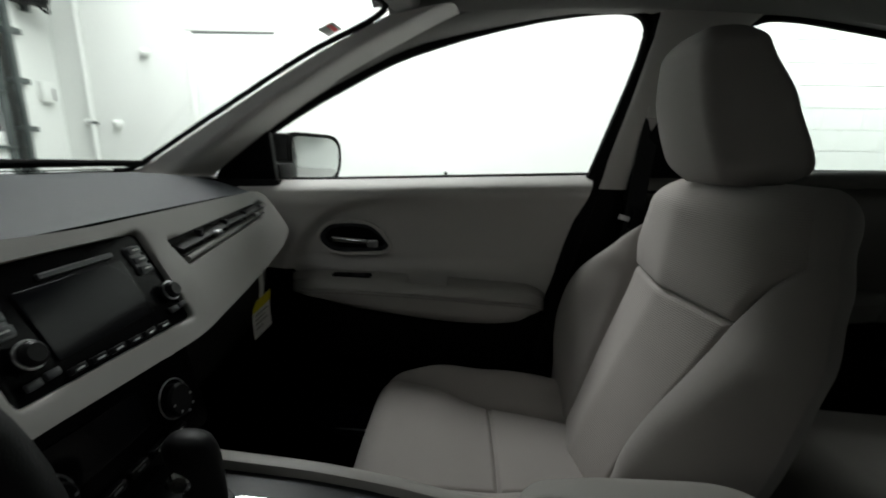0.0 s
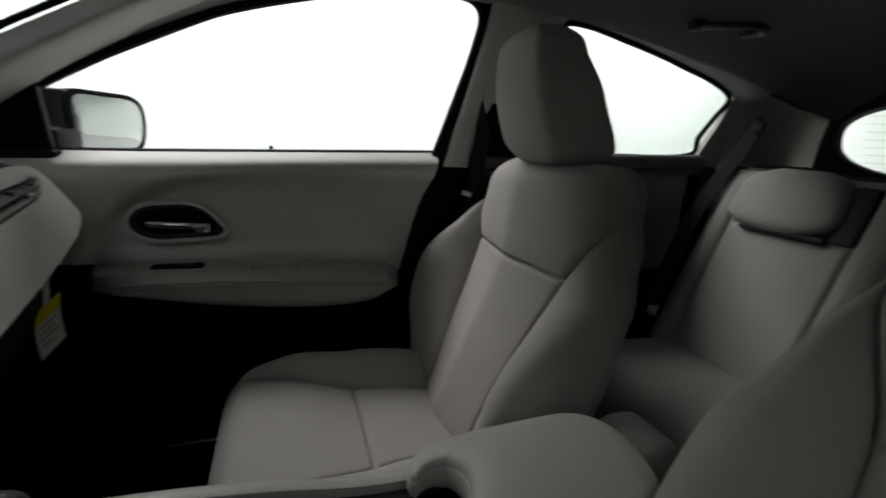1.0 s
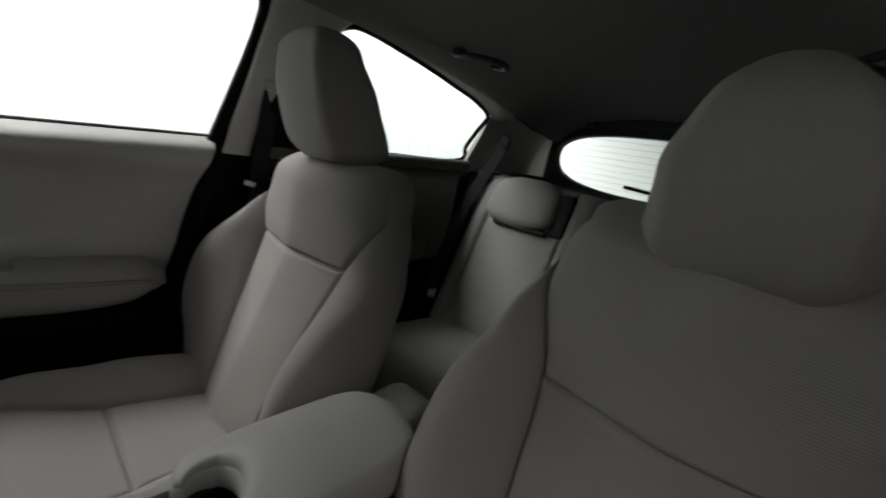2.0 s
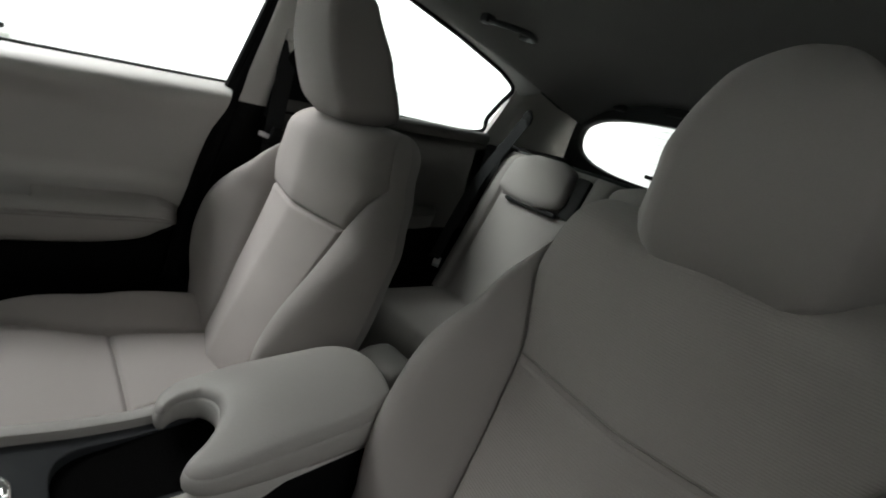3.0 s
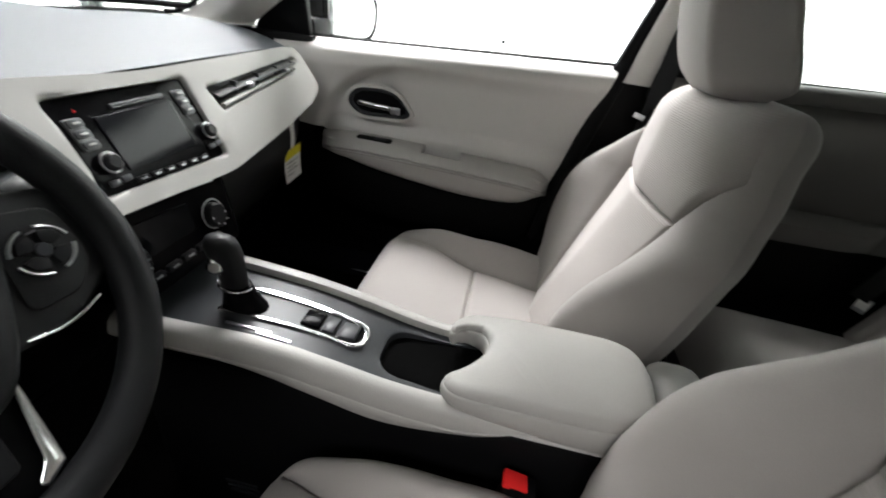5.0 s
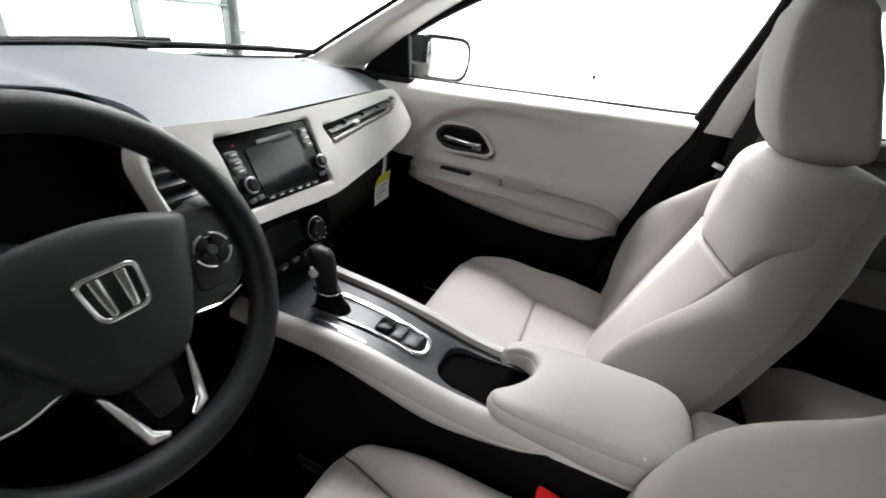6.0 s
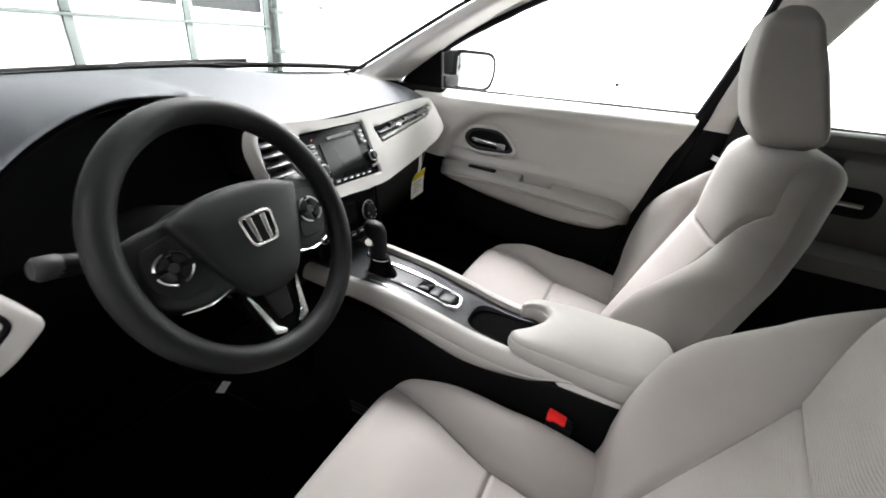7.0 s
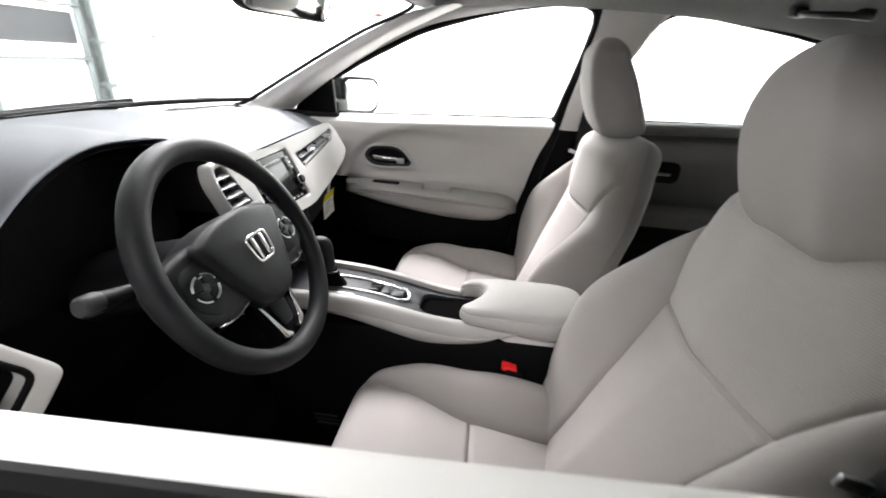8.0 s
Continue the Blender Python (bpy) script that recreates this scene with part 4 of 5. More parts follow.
BAND = rounded([(-0.192, 1.078), (-0.14, 1.076), (0.05, 1.060), (0.585, 1.053), (0.618, 1.032), (0.648, 0.955), (0.60, 0.938), (0.37, 0.918), (0.14, 0.908), (-0.10, 0.934), (-0.188, 0.940), (-0.209, 0.985), (-0.212, 1.050)], [0.012, 0.03, 0.05, 0.02, 0.03, 0.02, 0.04, 0.06, 0.04, 0.04, 0.02, 0.02, 0.014], 5)
PANEL = rounded([(-0.090, 1.052), (0.141, 1.043), (0.146, 0.932), (-0.090, 0.953)], 0.008, 3)
VENT = rounded([(0.183, 1.023), (0.555, 1.032), (0.580, 1.022), (0.515, 1.002), (0.200, 0.986)], 0.006, 3)
SIDEVENT = rounded([(-0.189, 1.064), (-0.161, 1.066), (-0.117, 0.968), (-0.192, 0.962), (-0.200, 1.02)], 0.010, 3)


def on_dash(a, b, h):
    return (a, dash_y(a, b) - h, b + 0.4 * h)


part("fascia_band", plate(BAND, [PANEL, VENT, SIDEVENT], on_dash, 0.024, 0.006, cut=0.02), FASCIA, dashboard, "pale soft-touch fascia band")

# passenger vent
vent = part("air_vent", plate([(0.565 + (a - 0.565) * 1.01, b) for a, b in VENT], [], lambda a, b, h: on_dash(a, b, h - 0.022), 0.02, 0), BLACK, dashboard, "slim black passenger air vent")
for k in range(2):
    part("slat", box(0.375, dash_y(0.375, 1.0) + 0.012, 1.004 + 0.011 * k, 0.345, 0.018, 0.003, 0.001, pose(0, 0, 0, 20, -2.0 - 0.6 * k, 6.8)), CHARCOAL, vent)
for vx in (0.27, 0.36, 0.45, 0.53):
    part("divider", box(vx, dash_y(vx, 1.01) + 0.008, 1.007 + 0.02 * (vx - 0.3), 0.006, 0.012, 0.028, 0.001), GREY, vent)
for vx in (0.315, 0.49):
    part("tab", box(vx, dash_y(vx, 1.01) + 0.0, 1.008 + 0.02 * (vx - 0.3), 0.018, 0.012, 0.008, 0.002), SATIN, vent)
part("vent_sill", tube([(0.205, dash_y(0.205, 0.99) + 0.004, 0.991), (0.51, dash_y(0.51, 1.006) + 0.004, 1.007), (0.57, dash_y(0.57, 1.02) + 0.004, 1.023)], 0.0045, 8), ARMGREY, vent, "grey lower vent edge")
side_vent = part("air_vent", plate(SIDEVENT, [], lambda a, b, h: on_dash(a, b, h - 0.02), 0.02, 0), BLACK, dashboard, "upright black air vent")
for k in range(5):
    z = 0.984 + 0.016 * k
    part("slat", box(-0.173 + 0.22 * (1.02 - z), dash_y(-0.18, z) + 0.006, z, 0.052 + 0.25 * (1.02 - z), 0.014, 0.005, 0.001, pose(0, 0, 0, 15)), GREY, side_vent, "grey slat")

# radio
radio = thing("radio", "gloss black touch screen radio set in the fascia", "car radio", (0.01, dash_y(0.01, 0.98) + 0.03, 0.98))
part("panel", plate([(0.027 + (a - 0.027) * 0.995, 0.995 + (b - 0.995) * 0.99) for a, b in PANEL], [], lambda a, b, h: on_dash(a, b, h - 0.006), 0.03, 0.002), GLOSS, radio)
part("screen", plate(rounded([(-0.040, 1.026), (0.092, 1.021), (0.094, 0.960), (-0.038, 0.966)], 0.003), [], lambda a, b, h: on_dash(a, b, h - 0.004), 0.002, 0.0005), SCREEN, radio, "unlit grey display")
# Bar added in the shape of a reflection along the screen's top.
part("reflection_bar", plate(rounded([(-0.010, 1.034), (0.085, 1.031), (0.084, 1.0255), (-0.010, 1.0285)], 0.002), [], lambda a, b, h: on_dash(a, b, h - 0.003), 0.003, 0.001), GREY, radio)
part("hazard_mark", plate([(-0.058, 1.035), (-0.0545, 1.035), (-0.0562, 1.038)], [], lambda a, b, h: on_dash(a, b, h - 0.005), 0.002, 0), RED, radio, "small red triangle")
for sx, kx, kz in ((-0.068, -0.060, 0.982), (0.116, 0.131, 0.971)):
    column = part("key_column", plate(rounded([(sx - 0.012, 1.031), (sx + 0.010, 1.030), (sx + 0.014, 0.997), (sx - 0.008, 0.998)], 0.003), [], lambda a, b, h: on_dash(a, b, h - 0.004), 0.004, 0.0008), PLATE, radio, "grey key plate")
    for k in range(3):
        z = 1.0245 - 0.011 * k
        part("key", box(sx + 0.001 * k, dash_y(sx, z) + 0.0025, z, 0.018, 0.003, 0.0085, 0.001, pose(0, 0, 0, -26)), PLATE, column)
        part("key_mark", box(sx + 0.001 * k, dash_y(sx, z) + 0.0005, z + 0.001, 0.008, 0.001, 0.0016, 0, pose(0, 0, 0, -26)), CARD, column, "pale marking")
    part("knob", disc(on_dash(kx, kz, 0.008), (0, -1, 0.45), 0.0105, 0.016, 28, 0.003), KEY, radio, "round black knob")
    part("knob_ring", tube([Vector(on_dash(kx, kz, 0.001)) + Vector((0.0115 * math.cos(t), 0.0050 * math.sin(t), 0.0104 * math.sin(t))) for t in steps(0, 2 * math.pi, 29)[:-1]], 0.0014, 6, True), SATIN, radio, "bright knob ring")
    for d in (-0.009, 0.009):
        part("key", box(kx + d, dash_y(kx + d, kz - 0.021) + 0.003, kz - 0.021, 0.013, 0.004, 0.007, 0.0015, pose(0, 0, 0, -26)), PLATE, radio)
for k in range(6):
    x = -0.03 + 0.0235 * k
    part("key", box(x, dash_y(x, 0.952 - 0.003 * k) + 0.004, 0.954 - 0.002 * k, 0.017, 0.004, 0.006, 0.001, pose(0, 0, 0, -26)), KEY, radio)
    part("key_mark", box(x, dash_y(x, 0.952 - 0.003 * k) + 0.0015, 0.9545 - 0.002 * k, 0.008, 0.001, 0.0015, 0, pose(0, 0, 0, -26)), SATIN, radio)

# heater controls
def on_heater(a, b, h):
    return (a, 0.118 + 0.25 * (b - 0.84) - h, b)


heater = thing("heater_panel", "gloss black heater controls under the radio", "heater controls", (0.01, 0.15, 0.84))
part("panel", plate(rounded([(-0.115, 0.925), (0.128, 0.905), (0.120, 0.80), (-0.105, 0.80)], 0.012), [], on_heater, 0.06, 0.003), GLOSS, heater)
part("display", plate(rounded([(-0.07, 0.898), (0.035, 0.89), (0.035, 0.85), (-0.07, 0.85)], 0.003), [], lambda a, b, h: on_heater(a, b, h + 0.002), 0.003, 0.0005), SCREEN, heater)
for kx, r in ((0.074, 0.0195), (-0.080, 0.0195)):
    part("dial", disc(on_heater(kx, 0.858, 0.014), (0, -1, 0.25), r, 0.024, 32, 0.003), KEY, heater, "round temperature dial")
    part("dial_ring", tube([Vector(on_heater(kx, 0.858, 0.004)) + Vector(((r + 0.003) * math.cos(t), 0.25 * r * math.sin(t), (r + 0.003) * math.sin(t))) for t in steps(0, 2 * math.pi, 33)[:-1]], 0.0010, 6, True), SATIN, heater)
part("upper_trim", tube(smooth_path([on_heater(-0.098, 0.919, 0.002), on_heater(0.0, 0.9115, 0.002), on_heater(0.100, 0.902, 0.002)], 18), 0.0014, 8), SATIN, heater, "thin bright edging")
for k in range(5):
    part("button", box(-0.06 + 0.03 * k, 0.110, 0.826, 0.024, 0.008, 0.010, 0.002), KEY, heater)
    part("key_mark", box(-0.06 + 0.03 * k, 0.1055, 0.827, 0.010, 0.001, 0.002, 0), SATIN, heater, "pale marking")

for kx in (0.074, -0.080):
    for k in range(8):
        q = math.pi / 4 * k
        part("dial_mark", box(*on_heater(kx + 0.014 * math.cos(q), 0.858 + 0.014 * math.sin(q), 0.0145 - 0.0035 * math.sin(q)), 0.0025, 0.001, 0.0025, 0), SATIN, heater)

# hanging tag: a slip looped round the fascia edge, with a card turned to the driver
tag = thing("price_tag", "white and yellow paper tag hanging under the fascia", "tag", (0.555, 0.24, 0.76))
TAG_O, TAG_A, TAG_B = Vector((0.530, 0.252, 0.710)), Vector((0.049, -0.020, 0.022)), Vector((0.0, -0.002, 0.089))


def on_tag(a, b, h):
    return TAG_O + TAG_A * a + TAG_B * b + TAG_A.cross(TAG_B).normalized() * (h - 0.004 * math.sin(math.pi * b))


def tag_card(a0, a1, b0, b1, h, depth):
    return plate([(a0, b0), (a1, b0), (a1, b1), (a0, b1)], [], lambda a, b, q: on_tag(a, b, h + q), depth, 0, cut=0.2)


part("loop", band(smooth_path([(0.545, 0.232, 0.938), (0.536, 0.226, 0.905), (0.540, 0.232, 0.872), (0.549, 0.236, 0.838), (0.554, 0.242, 0.806)], 16), 0.012, 0.0012, (0.93, -0.36, 0.0)), CARD, tag, "white paper loop")
card = part("card", tag_card(0, 1, 0, 1, 0.0, 0.0008), CARD, tag, "white paper card")
part("yellow_band", tag_card(0, 1, 0.70, 1.0, 0.0007, 0.0006), YELLOW, card, "yellow band")
for k, w in enumerate((0.70, 0.55, 0.66, 0.40)):
    part("printed_line", tag_card(0.14, 0.14 + w, 0.56 - 0.12 * k, 0.59 - 0.12 * k, 0.0006, 0.0004), ARMGREY, card, "grey printed line")

# ---- instrument hood ----
hood = thing("instrument_cluster", "black instrument cluster under a curved hood", "instruments", (-0.36, 0.3, 1.0))
def hood_skin(u, v):
    a = math.pi * u
    wide, tall = 0.225 - 0.01 * v, 0.152 - 0.055 * v * v
    skew = 0.05 * math.sin(a)
    return (-0.378 - math.cos(a) * wide + skew, 0.170 + 0.045 * math.sin(a) + 0.33 * v, 0.975 + arch(a) * tall)


part("hood", sheet(hood_skin, steps(0, 1, 48), steps(0, 1, 14), 0.012), DASH, hood, "dark curved hood")
part("hood_lining", sheet(lambda u, v: Vector((-0.36, 0.19, 0.97)) + (Vector(hood_skin(u, v)) - Vector((-0.36, 0.19, 0.97))) * 0.955, steps(0, 1, 40), steps(0, 1, 10)), RUBBER, hood, "black inside of the hood")
part("dial_face", plate(rounded([(-0.58, 0.93), (-0.16, 0.93), (-0.19, 1.09), (-0.52, 1.09)], 0.05), [], lambda a, b, h: (a, 0.27 + 0.3 * (b - 1.0) - h, b), 0.01, 0.002), RUBBER, hood)
part("column_shroud", loft([[(-0.355 + w * math.cos(t), y, z + w * 0.75 * math.sin(t)) for t in [2 * math.pi * k / 20 for k in range(20)]] for y, z, w in ((0.03, 0.985, 0.05), (0.10, 0.96, 0.062), (0.24, 0.92, 0.07))]), BLACK, hood)

# driver-side vent
dvent = thing("side_air_vent", "pale framed driver-side air vent", "air vent", (-0.60, 0.18, 0.93))
VENT_HOLE = rounded([(-0.70, 0.988), (-0.585, 0.976), (-0.545, 0.916), (-0.585, 0.888), (-0.70, 0.876)], 0.012)
part("frame", plate(rounded([(-0.72, 1.02), (-0.578, 1.004), (-0.517, 0.905), (-0.572, 0.866), (-0.72, 0.85)], [0.01, 0.03, 0.014, 0.03, 0.01]), [VENT_HOLE], lambda a, b, h: (a, 0.150 + 0.4 * (b - 0.9) + 0.15 * (-0.52 - a) - h, b), 0.05, 0.006), CREAM, dvent)
part("grille", plate(VENT_HOLE, [], lambda a, b, h: (a, 0.172 + 0.4 * (b - 0.9) + 0.15 * (-0.52 - a) - h, b), 0.02, 0.002), BLACK, dvent)
part("vent_rim", tube([(a, 0.153 + 0.4 * (b - 0.9) + 0.15 * (-0.52 - a), b) for a, b in VENT_HOLE], 0.004, 8, True), BLACK, dvent, "black inner rim")
for k in range(3):
    part("slat", box(-0.632, 0.180 + 0.4 * (-0.01 + 0.025 * k), 0.905 + 0.025 * k, 0.11, 0.012, 0.004, 0.001), GREY, dvent)

# ---- steering wheel ----
WC = Vector((-0.345, 0.018, 0.992))
WN = Vector((0, -0.872, 0.489)).normalized()   # towards the driver
WU = Vector((0, 0.489, 0.872)).normalized()
WR = Vector((1, 0, 0))


def wheel_at(a, b, h):
    return WC + WR * a + WU * b + WN * h


wheel = thing("steering_wheel", "dark grey three-spoke steering wheel with chrome accents", "steering wheel", WC - WN * 0.06)
R = 0.1595
part("rim", tube([wheel_at(R * math.cos(t), R * math.sin(t), 0) for t in steps(0, 2 * math.pi, 73)[:-1]], 0.0165, 16, True, flat=1.0, side=WN), RIM, wheel)
PAD = rounded([(-0.098, 0.042), (-0.055, 0.058), (0.0, 0.063), (0.055, 0.058), (0.098, 0.042), (0.078, -0.005), (0.055, -0.052), (0.030, -0.082), (-0.030, -0.082), (-0.055, -0.052), (-0.078, -0.005)], [0.010, 0.04, 0.05, 0.04, 0.010, 0.03, 0.03, 0.02, 0.02, 0.03, 0.03], 6)


def pad_skin(f, h):
    return [wheel_at(a * f, b * f, h) for a, b in PAD]


part("airbag_cover", loft([pad_skin(1.0, -0.04), pad_skin(1.0, 0.004), pad_skin(0.992, 0.009), pad_skin(0.97, 0.013), pad_skin(0.93, 0.0165), pad_skin(0.86, 0.019), pad_skin(0.7, 0.021), pad_skin(0.4, 0.0225), pad_skin(0.05, 0.023)]), PADGREY, wheel, "dark padded airbag cover")
for s in (-1, 1):
    sp = rounded([(s * 0.050, 0.050), (s * 0.112, 0.046), (s * 0.157, 0.030), (s * 0.157, -0.022), (s * 0.122, -0.052), (s * 0.084, -0.060), (s * 0.040, -0.056)], [0.01, 0.03, 0.012, 0.02, 0.02, 0.02, 0.01], 5)
    spoke = part("spoke", plate(sp, [], lambda a, b, h: wheel_at(a, b, h + 0.004 - 0.10 * max(abs(a) - 0.11, 0)), 0.03, 0.008, cut=0.012), PADGREY, wheel)
    part("control_panel", plate(rounded([(s * 0.088, 0.032), (s * 0.132, 0.024), (s * 0.135, -0.020), (s * 0.112, -0.042), (s * 0.072, -0.040)], 0.012), [], lambda a, b, h: wheel_at(a, b, h + 0.0058 - 0.10 * max(abs(a) - 0.11, 0)), 0.006, 0.0015, cut=0.012), RIM, spoke, "dark control panel")
    for k in range(4):
        q0 = math.pi / 2 * k + 0.22
        part("control_ring", tube([wheel_at(s * 0.106 + 0.021 * math.cos(t), -0.004 + 0.018 * math.sin(t), 0.0075) for t in steps(q0, q0 + math.pi / 2 - 0.44, 9)], 0.0016, 8, flat=0.6), SATIN, spoke, "bright arc of the control ring")
        part("control_key", plate(rounded([(s * 0.106 + r * math.cos(t), -0.004 + 0.86 * r * math.sin(t)) for r, t in ((0.0075, q0), (0.0175, q0), (0.0185, q0 + 0.56), (0.0175, q0 + 1.12), (0.0075, q0 + 1.12))], 0.002, 2), [], lambda a, b, h: wheel_at(a, b, h + 0.0085), 0.004, 0.0006), KEY, spoke)
    part("control_hub", disc(wheel_at(s * 0.106, -0.004, 0.0088), WN, 0.006, 0.004, 20, 0.001), GREY, spoke)
    part("control_mark", box(0, 0, 0, 0.007, 0.0012, 0.0008, 0, Matrix.Translation(wheel_at(s * 0.106, 0.0105, 0.0090)) @ Matrix((WR, WU, WN)).transposed().to_4x4()), SATIN, spoke, "pale marking")
    part("spoke_trim", tube(smooth_path([wheel_at(s * 0.060, -0.053, 0.004), wheel_at(s * 0.088, -0.0585, 0.003), wheel_at(s * 0.120, -0.053, 0.001)], 12), [0.0008, 0.0012] + [0.0014] * 7 + [0.0012, 0.001, 0.0007], 8), CHROME, spoke, "thin chrome strip")
lower = part("lower_spoke", plate(rounded([(-0.048, -0.055), (0.048, -0.055), (0.031, -0.152), (-0.031, -0.152)], 0.008), [], lambda a, b, h: wheel_at(a, b, h - 0.008), 0.018, 0.004), GLOSS, wheel, "gloss black lower spoke")
part("spoke_panel", plate(rounded([(-0.022, -0.062), (0.022, -0.062), (0.012, -0.122), (-0.012, -0.122)], 0.006), [], lambda a, b, h: wheel_at(a, b, h - 0.004), 0.006, 0.002), KEY, lower)
for s in (-1, 1):
    part("chrome_blade", plate(rounded([(s * 0.043, -0.072), (s * 0.038, -0.074), (s * 0.022, -0.126), (s * 0.010, -0.137), (s * 0.014, -0.143), (s * 0.031, -0.136)], 0.003, 3), [], lambda a, b, h: wheel_at(a, b, h - 0.002), 0.008, 0.002), CHROME, lower, "polished chrome blade")
# emblem: a plain chrome badge
EMB = rounded([(-0.026, 0.021), (0.026, 0.021), (0.021, -0.021), (-0.021, -0.021)], 0.010)
EMI = [(a * 0.86, b * 0.82) for a, b in EMB]
badge = part("badge", plate(EMB, [EMI], lambda a, b, h: wheel_at(a, b, h + 0.028), 0.006, 0.0012), CHROME, wheel, "plain chrome badge")
for s in (-1, 1):
    part("badge_bar", plate(rounded([(s * 0.0062, 0.0165), (s * 0.0150, 0.0165), (s * 0.0115, -0.0165), (s * 0.0062, -0.0165)], 0.0015, 2), [], lambda a, b, h: wheel_at(a, b, h + 0.0275), 0.005, 0.001), CHROME, badge)
# stalks
for s, nm in ((-1, "indicator_stalk"), (1, "wiper_stalk")):
    st = thing(nm, "black column stalk behind the steering wheel", "stalk", (-0.355 + s * 0.06, 0.08, 0.985))
    part("arm", tube(smooth_path([(-0.355 + s * 0.05, 0.09, 0.985), (-0.355 + s * 0.11, 0.085, 0.99), (-0.355 + s * 0.165, 0.09, 1.0)], 8), [0.011, 0.011, 0.010, 0.010, 0.010, 0.011, 0.012, 0.012], 12), BLACK, st)
    part("end_knob", tube([(-0.355 + s * 0.155, 0.09, 0.999), (-0.355 + s * 0.16, 0.09, 1.0), (-0.355 + s * 0.178, 0.09, 1.003), (-0.355 + s * 0.182, 0.09, 1.004)], [0.009, 0.0125, 0.0125, 0.009], 16), CHARCOAL, st, "grey turning knob")

# ---- centre console ----
console = thing("centre_console", "pale and graphite centre console", "console", (0, -0.2, 0.33))
def rail_z(y):
    return ease_free(y, [(-0.60, 0.735), (-0.30, 0.735), (-0.22, 0.742), (-0.14, 0.758), (-0.05, 0.772), (0.05, 0.776), (0.18, 0.78)])


def console_side():
    rings = []
    for y in steps(0.16, -0.44, 44):
        z = rail_z(y)
        lo = ease_free(y, [(-0.44, 0.731), (-0.40, 0.716), (-0.34, 0.690), (-0.22, 0.677), (-0.12, 0.700), (0.0, 0.730), (0.1, 0.738), (0.16, 0.742)])
        w = ease(y, [(-0.5, 0.070), (-0.3, 0.076), (-0.1, 0.080), (0.16, 0.092)])
        k = min(1.0, (z - lo) / 0.05)
        rings.append([(w - 0.014, y, z - 0.014 * k), (w - 0.012, y, z - 0.002 * k), (w - 0.004, y, z), (w + 0.005, y, z - 0.003 * k), (w + 0.012, y, z - 0.012 * k), (w + 0.016, y, z - 0.028 * k), (w + 0.015, y, z - 0.0305 * k), (w + 0.0165, y, z - 0.033 * k), (w + 0.014, y, lo + 0.010 * k), (w + 0.006, y, lo), (w - 0.014, y, lo)])
    return loft(rings)


both("side_rail", console_side, LEATHER, console, "pale padded side of the console")
part("base", box(0.0, -0.22, 0.51, 0.15, 0.80, 0.37, 0.01), BLACK, console, "black console base")
def well(a, b, h):
    return (b, a, rail_z(a) - 0.013 - 0.8 * (0.08 - abs(b)) ** 2 * (abs(b) < 0.08) + h)
TOP = [(0.17, -0.085), (-0.40, -0.068), (-0.40, 0.068), (0.17, 0.085)]
CUP = rounded([(-0.190, -0.044), (-0.38, -0.055), (-0.38, 0.055), (-0.190, 0.044)], [0.035, 0.02, 0.02, 0.035], 7)
part("top_panel", plate(TOP, [CUP], well, 0.02, 0.002, cut=0.015), GREY, console, "graphite console top")
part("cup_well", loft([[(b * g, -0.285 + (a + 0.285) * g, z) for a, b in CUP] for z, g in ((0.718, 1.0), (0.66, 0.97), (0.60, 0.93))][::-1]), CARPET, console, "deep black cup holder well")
SLOT = rounded([(0.055, -0.034), (-0.165, -0.026), (-0.165, 0.026), (0.055, 0.034)], [0.006, 0.022, 0.022, 0.006], 5)
SLOTI = [(-0.046 + (a + 0.046) * 0.93, b * 0.80) for a, b in SLOT]
part("bezel", plate(SLOT, [SLOTI], lambda a, b, h: Vector(well(a, b, h)) + Vector((0, 0, 0.006)), 0.008, 0.0025, cut=0.02), CHROME, console, "chrome shifter surround")
part("slot_panel", plate(SLOTI, [], lambda a, b, h: Vector(well(a, b, h)) + Vector((0, 0, 0.002)), 0.006, 0.0, cut=0.02), RUBBER, console)
for y, mt, s in ((-0.080, GLOSS, 0.030), (-0.108, GREY, 0.020), (-0.136, GREY, 0.026)):
    part("switch", box(0, y, rail_z(y) - 0.012, 0.034, s, 0.008, 0.003), mt, console, "parking brake and hold switch")
for x, y0, y1 in ((-0.050, 0.028, -0.040), (-0.0555, -0.022, -0.072)):
    part("gear_scale", band([(x, y, well(y, x, 0)[2] + 0.0016) for y in steps(y0, y1, 10)], 0.0035, 0.002, (1, 0, 0)), SATIN, console, "thin bright gear scale")
# Bars put on the console side to stand in for unidentified footwell stripes.
for k in range(3):
    part("stripe_bar", box(-0.0765, 0.036 - 0.003 * k, 0.406 - 0.0135 * k, 0.004, 0.060, 0.006, 0.001), GREY, console, "grey bar standing in for faint stripes low in the footwell")
part("console_tail", box(0.030, -0.622, 0.685, 0.115, 0.085, 0.15, 0.030, None, 4), ARMGREY, console, "grey rounded rear end of the console")
lever = thing("gear_lever", "black gear lever with a chrome release button", "gear lever", (0, 0.02, 0.78))
part("boot", loft([[(-0.008 + rx * math.cos(t), y + ry * math.sin(t), z) for t in [2 * math.pi * k / 24 for k in range(24)]] for rx, ry, y, z in ((0.026, 0.040, 0.022, 0.752), (0.023, 0.032, 0.026, 0.768), (0.019, 0.025, 0.030, 0.784), (0.017, 0.022, 0.033, 0.800))]), GLOSS, lever, "gloss black lever foot")
